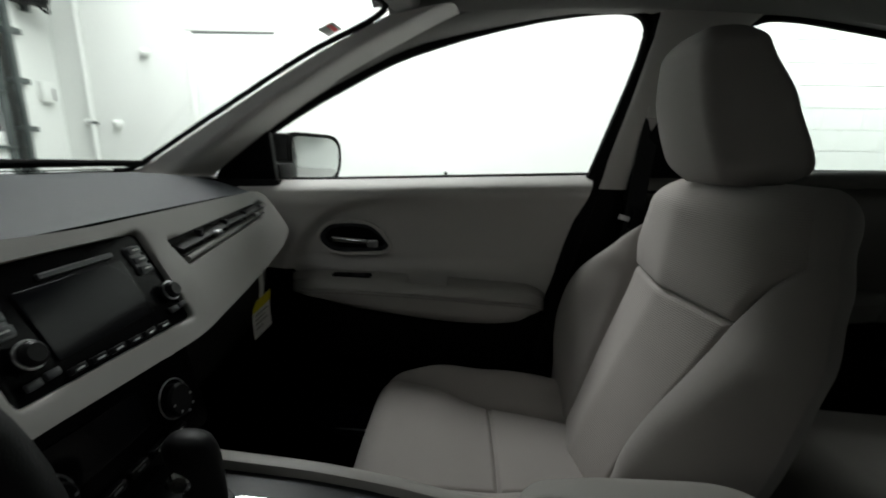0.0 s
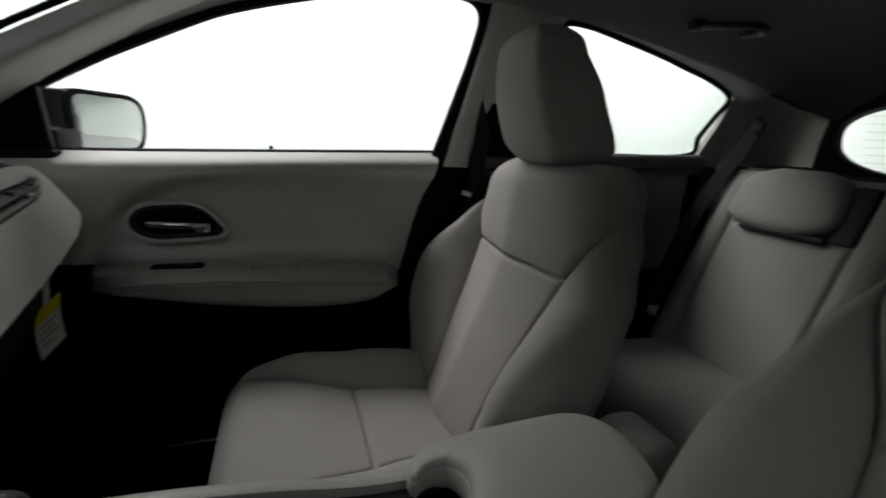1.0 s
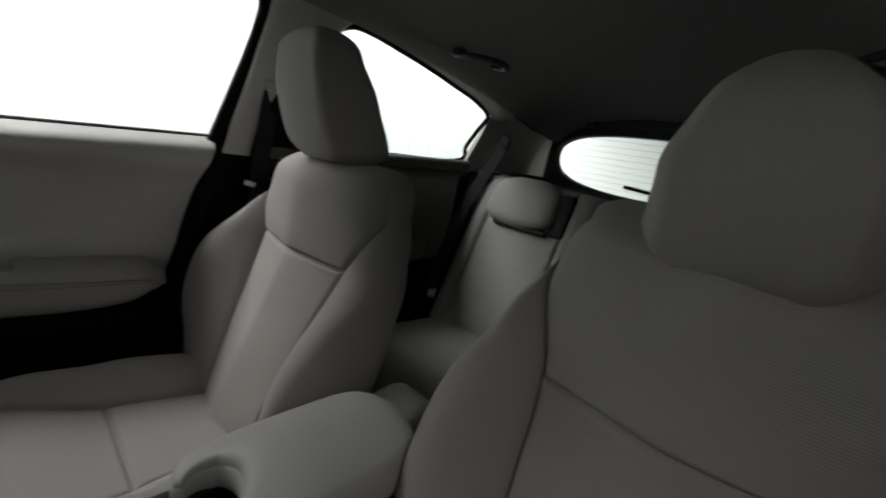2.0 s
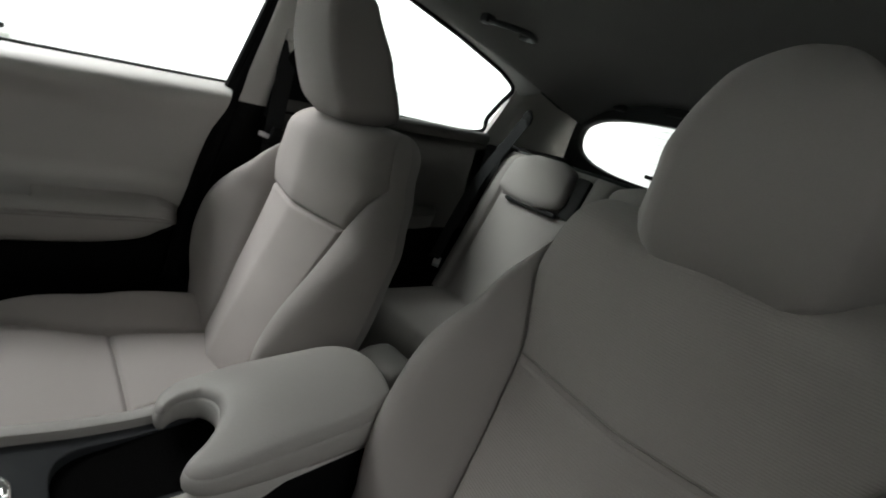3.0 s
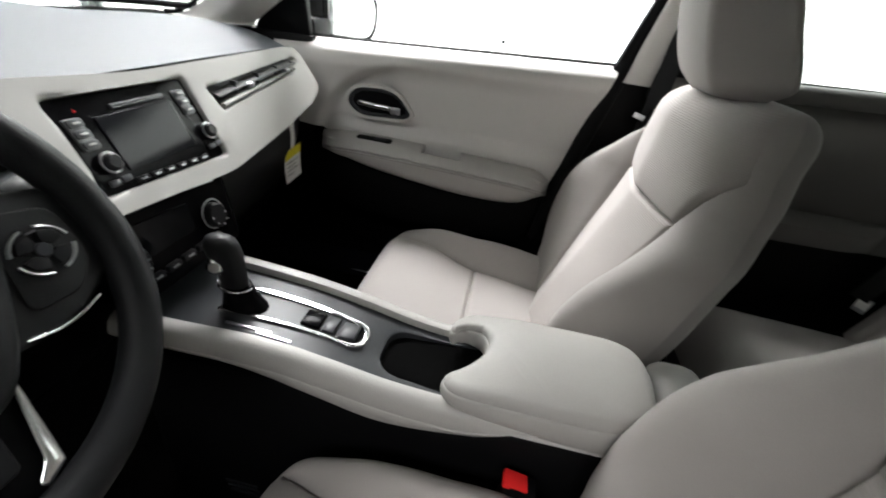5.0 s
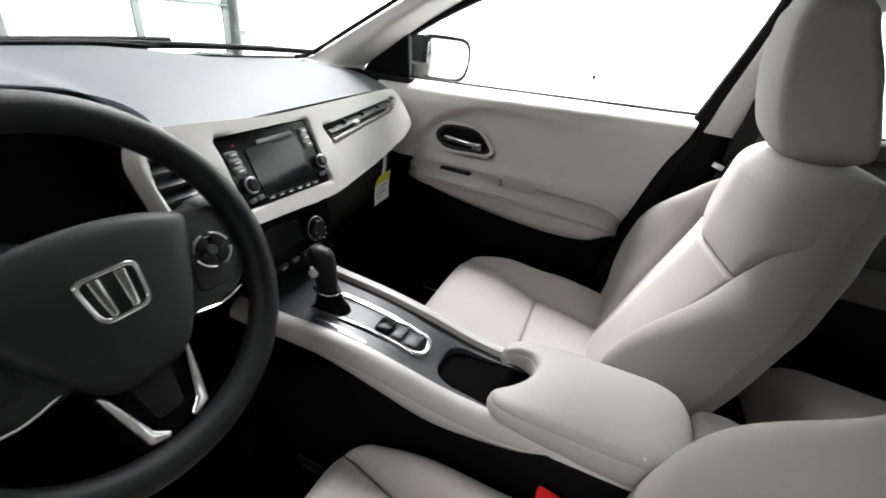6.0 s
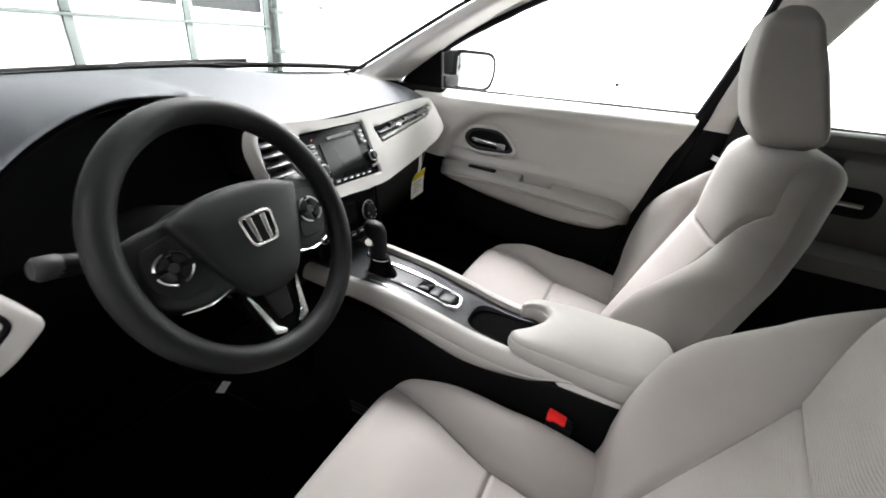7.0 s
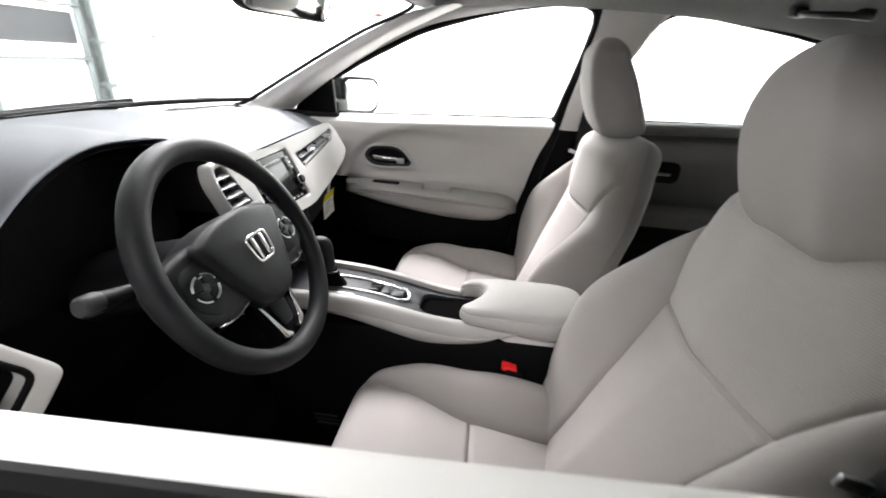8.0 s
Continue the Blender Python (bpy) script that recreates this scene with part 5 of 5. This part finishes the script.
part("grip", loft([[(-0.010 + x + 0.86 * rx * math.copysign(abs(math.cos(t)) ** 0.8, math.cos(t)), y + 0.88 * ry * math.sin(t), z + 0.12 * ry * math.sin(t)) for t in [2 * math.pi * k / 28 for k in range(28)]] for x, rx, ry, y, z in ((0.0, 0.012, 0.016, 0.034, 0.794), (0.0, 0.017, 0.022, 0.035, 0.797), (0.001, 0.018, 0.023, 0.037, 0.815), (0.001, 0.020, 0.026, 0.041, 0.835), (0.0, 0.022, 0.029, 0.044, 0.852), (-0.001, 0.021, 0.028, 0.045, 0.864), (-0.002, 0.018, 0.023, 0.044, 0.873), (-0.003, 0.011, 0.014, 0.043, 0.8785), (-0.003, 0.003, 0.004, 0.042, 0.880))]), RIM, lever, "dark leather-covered grip")
part("grip_collar", tube([(-0.010 + 0.0185 * math.cos(t), 0.0345 + 0.0235 * math.sin(t), 0.799 + 0.003 * math.sin(t)) for t in steps(0, 2 * math.pi, 33)[:-1]], 0.0018, 8, True), CHROME, lever, "thin chrome collar")
part("release_button", disc((-0.0318, 0.046, 0.838), (-1, -0.45, 0.25), 0.0115, 0.016, 24, 0.004), CHROME, lever, "chrome release button")


# armrest lid with the scooped front edge
LID = [(0.037, -0.281), (0.059, -0.288), (0.078, -0.311), (0.086, -0.35), (0.088, -0.41), (0.087, -0.50), (0.076, -0.545), (0.05, -0.562), (0, -0.567), (-0.05, -0.562), (-0.076, -0.545), (-0.088, -0.50), (-0.090, -0.41), (-0.089, -0.335), (-0.084, -0.303), (-0.071, -0.289), (-0.057, -0.291), (-0.041, -0.313), (-0.021, -0.331), (0.003, -0.339), (0.022, -0.336), (0.035, -0.326), (0.039, -0.311), (0.035, -0.299), (0.028, -0.289)]


def lid_top(x, y):
    """Domed top: low at the front lips, fuller behind."""
    back = min(max((-0.275 - y) / 0.11, 0), 1) ** 0.7
    tail = min(max((-0.50 - y) / 0.07, 0), 1)
    return 0.769 + 0.026 * back * (1 - 0.75 * (x / 0.09) ** 2) - 0.012 * tail ** 2 - 0.008 * max(x, 0) / 0.09


def lid_low(y):
    return ramp(y, [(-0.57, 0.706), (-0.42, 0.717), (-0.34, 0.729), (-0.29, 0.736)])


def lid_shell():
    line = [Vector((p.x, p.y)) for p in smooth_path([(a, b, 0) for a, b in LID], 200, True)]
    n = len(line)
    inward = [Vector(((line[(i + 1) % n] - line[i - 1]).y, -(line[(i + 1) % n] - line[i - 1]).x)).normalized() for i in range(n)]
    rings = []
    for f, d in ((0, 0.010), (0.08, 0.004), (0.25, 0.0), (0.5, -0.001), (0.66, 0.0002), (0.70, 0.0012), (0.722, 0.0058), (0.745, 0.0018), (0.82, 0.0022), (0.90, 0.0038), (0.96, 0.0062), (1.0, 0.0098)):
        ring = []
        for p, w in zip(line, inward):
            slim = 0.6 if p.x > 0.015 and p.y > -0.325 else 1.0   # the thin lip
            q = p + w * d * slim
            low = lid_low(p.y)
            ring.append(Vector((q.x, q.y, low + (lid_top(q.x, q.y) - low) * f)))
        rings.append(ring)
    bm = loft(rings, caps=False)
    bm.verts.ensure_lookup_table()
    top = bm.verts[-n:]
    edges = [bm.edges.get((top[i], top[(i + 1) % n])) for i in range(n)]
    fill = bmesh.ops.triangle_fill(bm, use_beauty=True, use_dissolve=False, edges=edges, normal=(0, 0, 1))
    inner = [g for g in fill["geom"] if isinstance(g, bmesh.types.BMEdge) and g not in edges]
    before = len(bm.verts)
    bmesh.ops.subdivide_edges(bm, edges=inner, cuts=4, use_grid_fill=True)
    bm.verts.ensure_lookup_table()
    for v in bm.verts[before:]:
        v.co.z = lid_top(v.co.x, v.co.y)
    return bm


arm = thing("console_armrest", "pale padded armrest lid with a scooped front over the cup holder", "armrest", (0, -0.42, 0.73))
lid = part("lid", lid_shell(), LEATHER, arm, "", 60)
part("storage_box", box(0, -0.46, 0.652, 0.140, 0.17, 0.14, 0.02), CREAM, arm)

# ---- belts and buckles ----
def buckle(x, y, z, tilt, label):
    t = thing("belt_buckle", label, "seat belt buckle", (x, y, z - 0.1), "belt buckles")
    part("stem", tube([(x, y - 0.03, z - 0.16), (x, y, z - 0.03)], 0.010, 8), BLACK, t)
    part("body", box(x, y, z - 0.02, 0.030, 0.042, 0.06, 0.008, pose(0, 0, 0, tilt)), BLACK, t)
    part("release_key", box(x, y + 0.005, z + 0.008, 0.024, 0.034, 0.011, 0.003, pose(0, 0, 0, tilt)), RED, t, "red release key")


buckle(-0.106, -0.412, 0.645, 12, "black seat belt buckle with a red release key")

# ---- garage front: sectional door and its steel ----
gd = thing("garage_door", "white sectional garage door with a row of grey panes", "garage door", (0, WY + 0.03, FLOOR_Z))
GX0, GX1 = -3.7, 3.46
for k in range(6):
    z0 = FLOOR_Z + 0.005 + 0.48 * k
    glazed = k == 2
    holes, panes = [], []
    if glazed:
        n = 7
        w = (GX1 - GX0) / n
        for i in range(n):
            a, b = GX0 + w * i + 0.07, GX0 + w * (i + 1) - 0.07
            r = rounded([(a, z0 + 0.12), (b, z0 + 0.12), (b, z0 + 0.40), (a, z0 + 0.40)], 0.02, 3)
            holes.append(r)
            panes.append((a, b, z0 + 0.12, z0 + 0.40))
    sec = part("section", plate([(GX0, z0), (GX1, z0), (GX1, z0 + 0.472), (GX0, z0 + 0.472)], holes, lambda a, b, h: (a, WY - h, b), 0.045, 0.006), DOORSKIN, gd)
    for a, b, c, d in panes:
        part("pane", box((a + b) / 2, WY + 0.02, (c + d) / 2, b - a, 0.006, d - c, 0), PANEGREY, sec, "grey window pane")
    for x in [GX0 + (GX1 - GX0) / 7 * i for i in range(1, 7)] + [GX1 - 0.035]:
        part("stile", box(x, WY - 0.012, z0 + 0.236, 0.07, 0.024, 0.468, 0.004), STEEL, sec, "galvanised stile")
    part("strut", box((GX0 + GX1) / 2, WY - 0.02, z0 + 0.468, GX1 - GX0, 0.04, 0.022, 0.004), STEEL, sec, "galvanised strut")
structure("wall_north_top", box(-0.1, WY + 0.1, (3.03 + WH) / 2, 7.4, 0.2, WH - 3.03, 0), WALL, "white wall over the garage door", "wall")
structure("wall_north_west", box((WL + GX0) / 2 - 0.02, WY + 0.1, (FLOOR_Z + WH) / 2, GX0 - WL, 0.2, WH - FLOOR_Z, 0), WALL, "white wall beside the garage door", "wall")

track = thing("door_track", "galvanised steel door track with brackets", "door track", (3.52, WY - 0.05, FLOOR_Z))
part("rail", box(3.50, WY - 0.09, 1.6, 0.03, 0.07, 2.9, 0.006), STEEL, track)
part("angle", box(3.60, WY - 0.03, 1.6, 0.08, 0.05, 2.9, 0.004), WALL, track)
for k in range(7):
    part("bracket", box(3.545, WY - 0.06, 0.42 + 0.42 * k, 0.13, 0.10, 0.05, 0.004), STEEL, track)

# ---- right-hand wall: courses, door, pipes ----

d1 = tagged(part("door_1", box(WX - 0.012, 2.0, 1.18, 0.03, 0.80, 2.06, 0.005), DOORSKIN), "white painted flush door in the wall", "door", kind="structure")
part("door_frame", box(WX - 0.012, 2.0, 2.25, 0.05, 0.94, 0.06, 0.006), WALL, d1)
for y in (1.56, 2.44):
    part("door_frame", box(WX - 0.012, y, 1.18, 0.05, 0.07, 2.08, 0.006), WALL, d1)
# Dark strip stands in for the shadow line under the door header.
part("header_shadow", box(WX - 0.030, 2.0, 2.214, 0.006, 0.80, 0.012, 0), STEEL, d1, "dark strip for the shadow line over the door")
part("door_handle", tube([(WX - 0.03, 1.68, 1.12), (WX - 0.08, 1.68, 1.12), (WX - 0.08, 1.80, 1.12)], 0.01), SATIN, d1)
pipe = thing("wall_pipe", "white painted pipe running up the corner", "pipe", (WX - 0.05, 3.52, FLOOR_Z))
part("pipe", tube([(WX - 0.04, 3.52, FLOOR_Z), (WX - 0.04, 3.52, 2.6)], 0.022, 12), WALL, pipe)
part("clip", box(WX - 0.03, 3.52, 1.35, 0.06, 0.07, 0.03, 0.005), STEEL, pipe)
jbox = thing("switch_box", "white painted switch box with a grey lever on the wall", "switch box", (3.82, WY - 0.03, 1.62))
part("case", box(3.82, WY - 0.03, 1.62, 0.11, 0.06, 0.19, 0.008), WALL, jbox)
part("lever", box(3.875, WY - 0.05, 1.60, 0.02, 0.03, 0.12, 0.005), STEEL, jbox)
motor = thing("door_opener", "black door opener motor high on the wall", "door opener", (3.70, WY - 0.16, 2.5))
part("case", box(3.66, WY - 0.15, 2.45, 0.20, 0.24, 0.20, 0.03), BLACK, motor)
part("drum", disc((3.84, WY - 0.14, 2.44), (1, 0, 0), 0.085, 0.12, 24, 0.012), CHARCOAL, motor, "dark cable drum")
part("bracket", box(3.76, WY - 0.03, 2.44, 0.05, 0.06, 0.26, 0.006), STEEL, motor)
part("cable", tube(smooth_path([(3.70, WY - 0.20, 2.37), (3.76, WY - 0.22, 2.31), (3.84, WY - 0.18, 2.33), (3.92, WY - 0.10, 2.40)], 14), 0.012, 8), BLACK, motor, "drooping black cable")
part("shaft", tube([(3.58, WY - 0.14, 2.47), (-0.2, WY - 0.14, 2.47)], 0.02), STEEL, motor)
for y, z in ((2.91, 2.03), (3.57, 1.355), (3.28, 1.35)):
    hk = thing("wall_hook", "white knob-shaped wall hook", "hook", (WX - 0.02, y, z), "wall hooks")
    part("plate", disc((WX - 0.012, y, z), (-1, 0, 0), 0.05, 0.012, 20, 0.003), WALL, hk)
    part("knob", disc((WX - 0.06, y, z - 0.01), (-1, 0, -0.2), 0.034, 0.05, 20, 0.012), WALL, hk)

# ---- small things in the car ----
sticker = thing("inspection_sticker", "small white sticker with a red stripe on the windscreen", "sticker", (0.54, 0.06, 1.37))
def on_screen(a, b, h):
    """A spot on the inside of the windscreen near its upper corner: a across, b up the slope, in metres."""
    return windscreen(0.985 + a / 0.545, 0.855 + b / 0.70) + Vector((0, -0.5, -0.85)) * (0.012 + h)
part("paper", plate(rounded([(-0.018, -0.017), (0.018, -0.017), (0.018, 0.015), (-0.018, 0.015)], 0.002), [], on_screen, 0.0006, 0), CARD, sticker)
part("red_stripe", plate([(-0.015, 0.000), (0.012, 0.000), (0.012, 0.010), (-0.015, 0.010)], [], lambda a, b, h: on_screen(a, b, h + 0.0008), 0.0004, 0), RED, sticker, "red printed stripe")

mir = thing("rear_view_mirror", "black rear view mirror hung from the windscreen", "mirror", (-0.02, 0.10, 1.36))
msh = rounded([(-0.12, -0.032), (0.12, -0.032), (0.125, 0.032), (-0.125, 0.032)], [0.03, 0.03, 0.02, 0.02], 6)
mm = pose(-0.01, 0.085, 1.352, 8, 0, -16)
part("shell", loft([[mm @ Vector((a * k, y, b * k)) for a, b in msh] for y, k in ((-0.012, 0.99), (0.0, 1.0), (0.012, 0.95), (0.024, 0.7), (0.03, 0.3))]), BLACK, mir)
part("mirror_glass", plate([(a * 0.95, b * 0.90) for a, b in msh], [], lambda a, b, h: mm @ Vector((a, -0.0125 - h, b)), 0.002, 0.0008), MIRROR, mir, "mirror glass")
part("stalk", tube([mm @ Vector((0, 0.02, 0)), (0.0, 0.16, 1.39), (0.0, 0.19, 1.375)], 0.011, 10), BLACK, mir)

for s, x0, x1 in ((1, -0.05, 0.56), (1, -0.62, -0.03)):
    w = thing("wiper", "black wiper blade resting at the foot of the windscreen", "wiper", ((x0 + x1) / 2, 0.64, 1.1), "wipers")
    pts = [(x, 0.715 - 0.13 * (x / 0.68) ** 2, 1.094 + 0.008 * math.sin(3 * (x - x0))) for x in steps(x0, x1, 10)]
    part("blade", tube(pts, 0.007, 8), RUBBER, w)
    part("arm", tube([(p[0], p[1] + 0.01, p[2] + 0.012) for p in pts[:6]], 0.006, 8), BLACK, w)
part("windscreen_foot", tube([(0.66 * u, 0.648 - 0.125 * u * u, 1.112 - 0.010 * u * u) for u in steps(-1, 1, 30)], 0.007, 8), RUBBER, car)
part("cowl", sheet(lambda u, v: (0.68 * u, 0.66 - 0.12 * u * u + 0.10 * v, 1.088 - 0.02 * v), steps(-1, 1, 24), steps(0, 1, 4), 0.01), BLACK, car, "black cowl under the windscreen")

# grab handles over the rear doors
for s in (1, -1):
    gh = thing("grab_handle", "grey folding grab handle under the headliner", "handle", (s * 0.45, -1.14, 1.43), "grab handles")
    part("bar", tube(smooth_path([(s * 0.470, -1.075, 1.428), (s * 0.405, -1.085, 1.420), (s * 0.362, -1.13, 1.416), (s * 0.385, -1.19, 1.416), (s * 0.435, -1.215, 1.424)], 18), 0.011, 10, flat=0.7), CHARCOAL, gh)
    for x, y in ((0.468, -1.075), (0.440, -1.215)):
        part("mount", box(s * x, y, 1.430, 0.03, 0.035, 0.024, 0.006), CHARCOAL, gh)

part("sill_strip", tube([(0.705, 0.02, 0.352), (0.712, 0.12, 0.352), (0.716, 0.21, 0.352)], 0.003, 6), SATIN, car, "thin bright sill strip")

# rear window wiper and tail trim
rwp = thing("rear_wiper", "black rear window wiper", "wiper", (0.1, -2.02, 1.13))
part("blade", tube([(0.27, -2.005, 1.142), (0.05, -2.005, 1.128), (-0.12, -2.006, 1.12)], 0.008, 8), RUBBER, rwp)
part("arm", tube([(0.2, -2.015, 1.138), (0.0, -2.02, 1.112), (-0.02, -2.02, 1.10)], 0.007, 8), BLACK, rwp)
for s in (1, -1):
    hg = thing("tailgate_hinge_cover", "dark hinge cover above the rear window", "cover", (s * 0.40, -1.85, 1.38), "hinge covers")
    part("cover", box(s * 0.40, -1.845, 1.372, 0.05, 0.05, 0.04, 0.012), CHARCOAL, hg)
lamp = thing("brake_lamp", "slim high brake lamp over the rear window", "lamp", (0, -1.83, 1.375))
part("case", box(0.0, -1.838, 1.378, 0.46, 0.03, 0.022, 0.008), CHARCOAL, lamp)

# rear seat belts
def rear_belt(s):
    t = thing("rear_seat_belt", "black rear seat belt across the bench side", "seat belt", (s * 0.6, -1.4, 0.65), "rear belts")
    part("webbing", band(smooth_path([(s * 0.56, -1.50, 1.225), (s * 0.575, -1.455, 1.13), (s * 0.60, -1.385, 0.98), (s * 0.60, -1.31, 0.80), (s * 0.60, -1.26, 0.66)], 18), 0.042, 0.002, (0.92 * s, 0.40, 0)), BELT, t)
    part("guide", loft([[(s * (0.562 + a * 0.006) + x, -1.505 - 0.006 * a + 0.012 * math.cos(q) * w, 1.225 + w * 0.034 * math.sin(q)) for q in [2 * math.pi * k / 12 for k in range(12)]] for a, x, w in ((-1, -0.018, 0.5), (0, -0.008, 1.0), (1, 0.008, 1.0), (2, 0.018, 0.6))]), BLACK, t, "black belt guide")
    part("tongue", box(s * 0.595, -1.275, 0.645, 0.028, 0.004, 0.04, 0.001, pose(0, 0, 0, 20, 0, 25)), SATIN, t, "steel tongue")
    part("label", box(s * 0.588, -1.268, 0.65, 0.026, 0.003, 0.022, 0, pose(0, 0, 0, 10, 0, 40)), CARD, t, "white care label")


rear_belt(1)
rear_belt(-1)


# front seat belts
def front_belt(s):
    t = thing("front_seat_belt", "black front seat belt hanging on the door pillar", "seat belt", (s * 0.7, -0.65, 0.5), "front belts")
    part("webbing", band(smooth_path([(s * 0.668, -0.655, 1.24), (s * 0.678, -0.648, 1.16), (s * 0.685, -0.64, 1.0), (s * 0.685, -0.62, 0.75), (s * 0.68, -0.60, 0.5)], 16), 0.046, 0.002, (0.15, -1, 0)), BELT, t)
    part("anchor", box(s * 0.664, -0.655, 1.245, 0.018, 0.05, 0.03, 0.008), CREAM, t, "pale upper anchor")
    tx, ty, tz = (0.668, -0.615, 1.0) if s > 0 else (-0.612, -0.612, 0.985)
    part("tongue", box(tx, ty, tz, 0.004, 0.034, 0.012, 0.001, pose(0, 0, 0, 15)), SATIN, t, "steel tongue")
    part("tongue_grip", box(tx, ty - 0.03, tz - 0.005, 0.016, 0.04, 0.05, 0.005, pose(0, 0, 0, 15)), BLACK, t)


front_belt(1)
front_belt(-1)

mat = thing("floor_mat", "black carpet mat in the driver footwell", "floor mat", (-0.36, 0.33, 0.33))
MAT = rounded([(-0.56, 0.135), (-0.165, 0.135), (-0.165, 0.50), (-0.56, 0.50)], 0.05, 6)
part("carpet", plate(MAT, [], lambda a, b, h: (a, b, 0.3375 + h), 0.006, 0.002), CARPET, mat)
part("edging", tube([(a, b, 0.3372) for a, b in MAT], 0.0025, 6, True), BLACK, mat, "stitched dark edging")
plug = thing("wall_socket", "small white wall socket with a dark opening", "socket", (WX - 0.02, -0.085, 0.93))
part("plate", box(WX - 0.011, -0.085, 0.93, 0.018, 0.10, 0.10, 0.006), WALL, plug)
part("opening", disc((WX - 0.022, -0.085, 0.93), (-1, 0, 0), 0.020, 0.006, 16, 0.002), RUBBER, plug, "dark opening")

slip = thing("paper_slip", "small pale paper slip on the footwell carpet", "paper", (-0.16, 0.42, 0.338))
part("paper", box(-0.16, 0.42, 0.3405, 0.040, 0.022, 0.001, 0, pose(0, 0, 0, 0, 0, 25)), CARD, slip)

# ---- blocks of the right-hand wall ----
def block_mesh(w):
    return finish(box(0, 0, 0, 0.006, w, 0.196, 0.002, None, 1), "block", WALL)


wall_e = bpy.data.objects["wall_east"]
BLOCKS = {w: block_mesh(w) for w in (0.394, 0.197)}
for k in range(11):
    y, first = -1.9, k % 2 == 0
    z = FLOOR_Z + 0.50 + 0.2 * k + 0.1
    while y > -5.9:
        w = 0.197 if (first and k % 2 == 0) else 0.394
        first = False
        blk = new("block", BLOCKS[w])
        blk.location = (WX - 0.002, y - w / 2, z)
        blk.parent = wall_e
        y -= w + 0.006
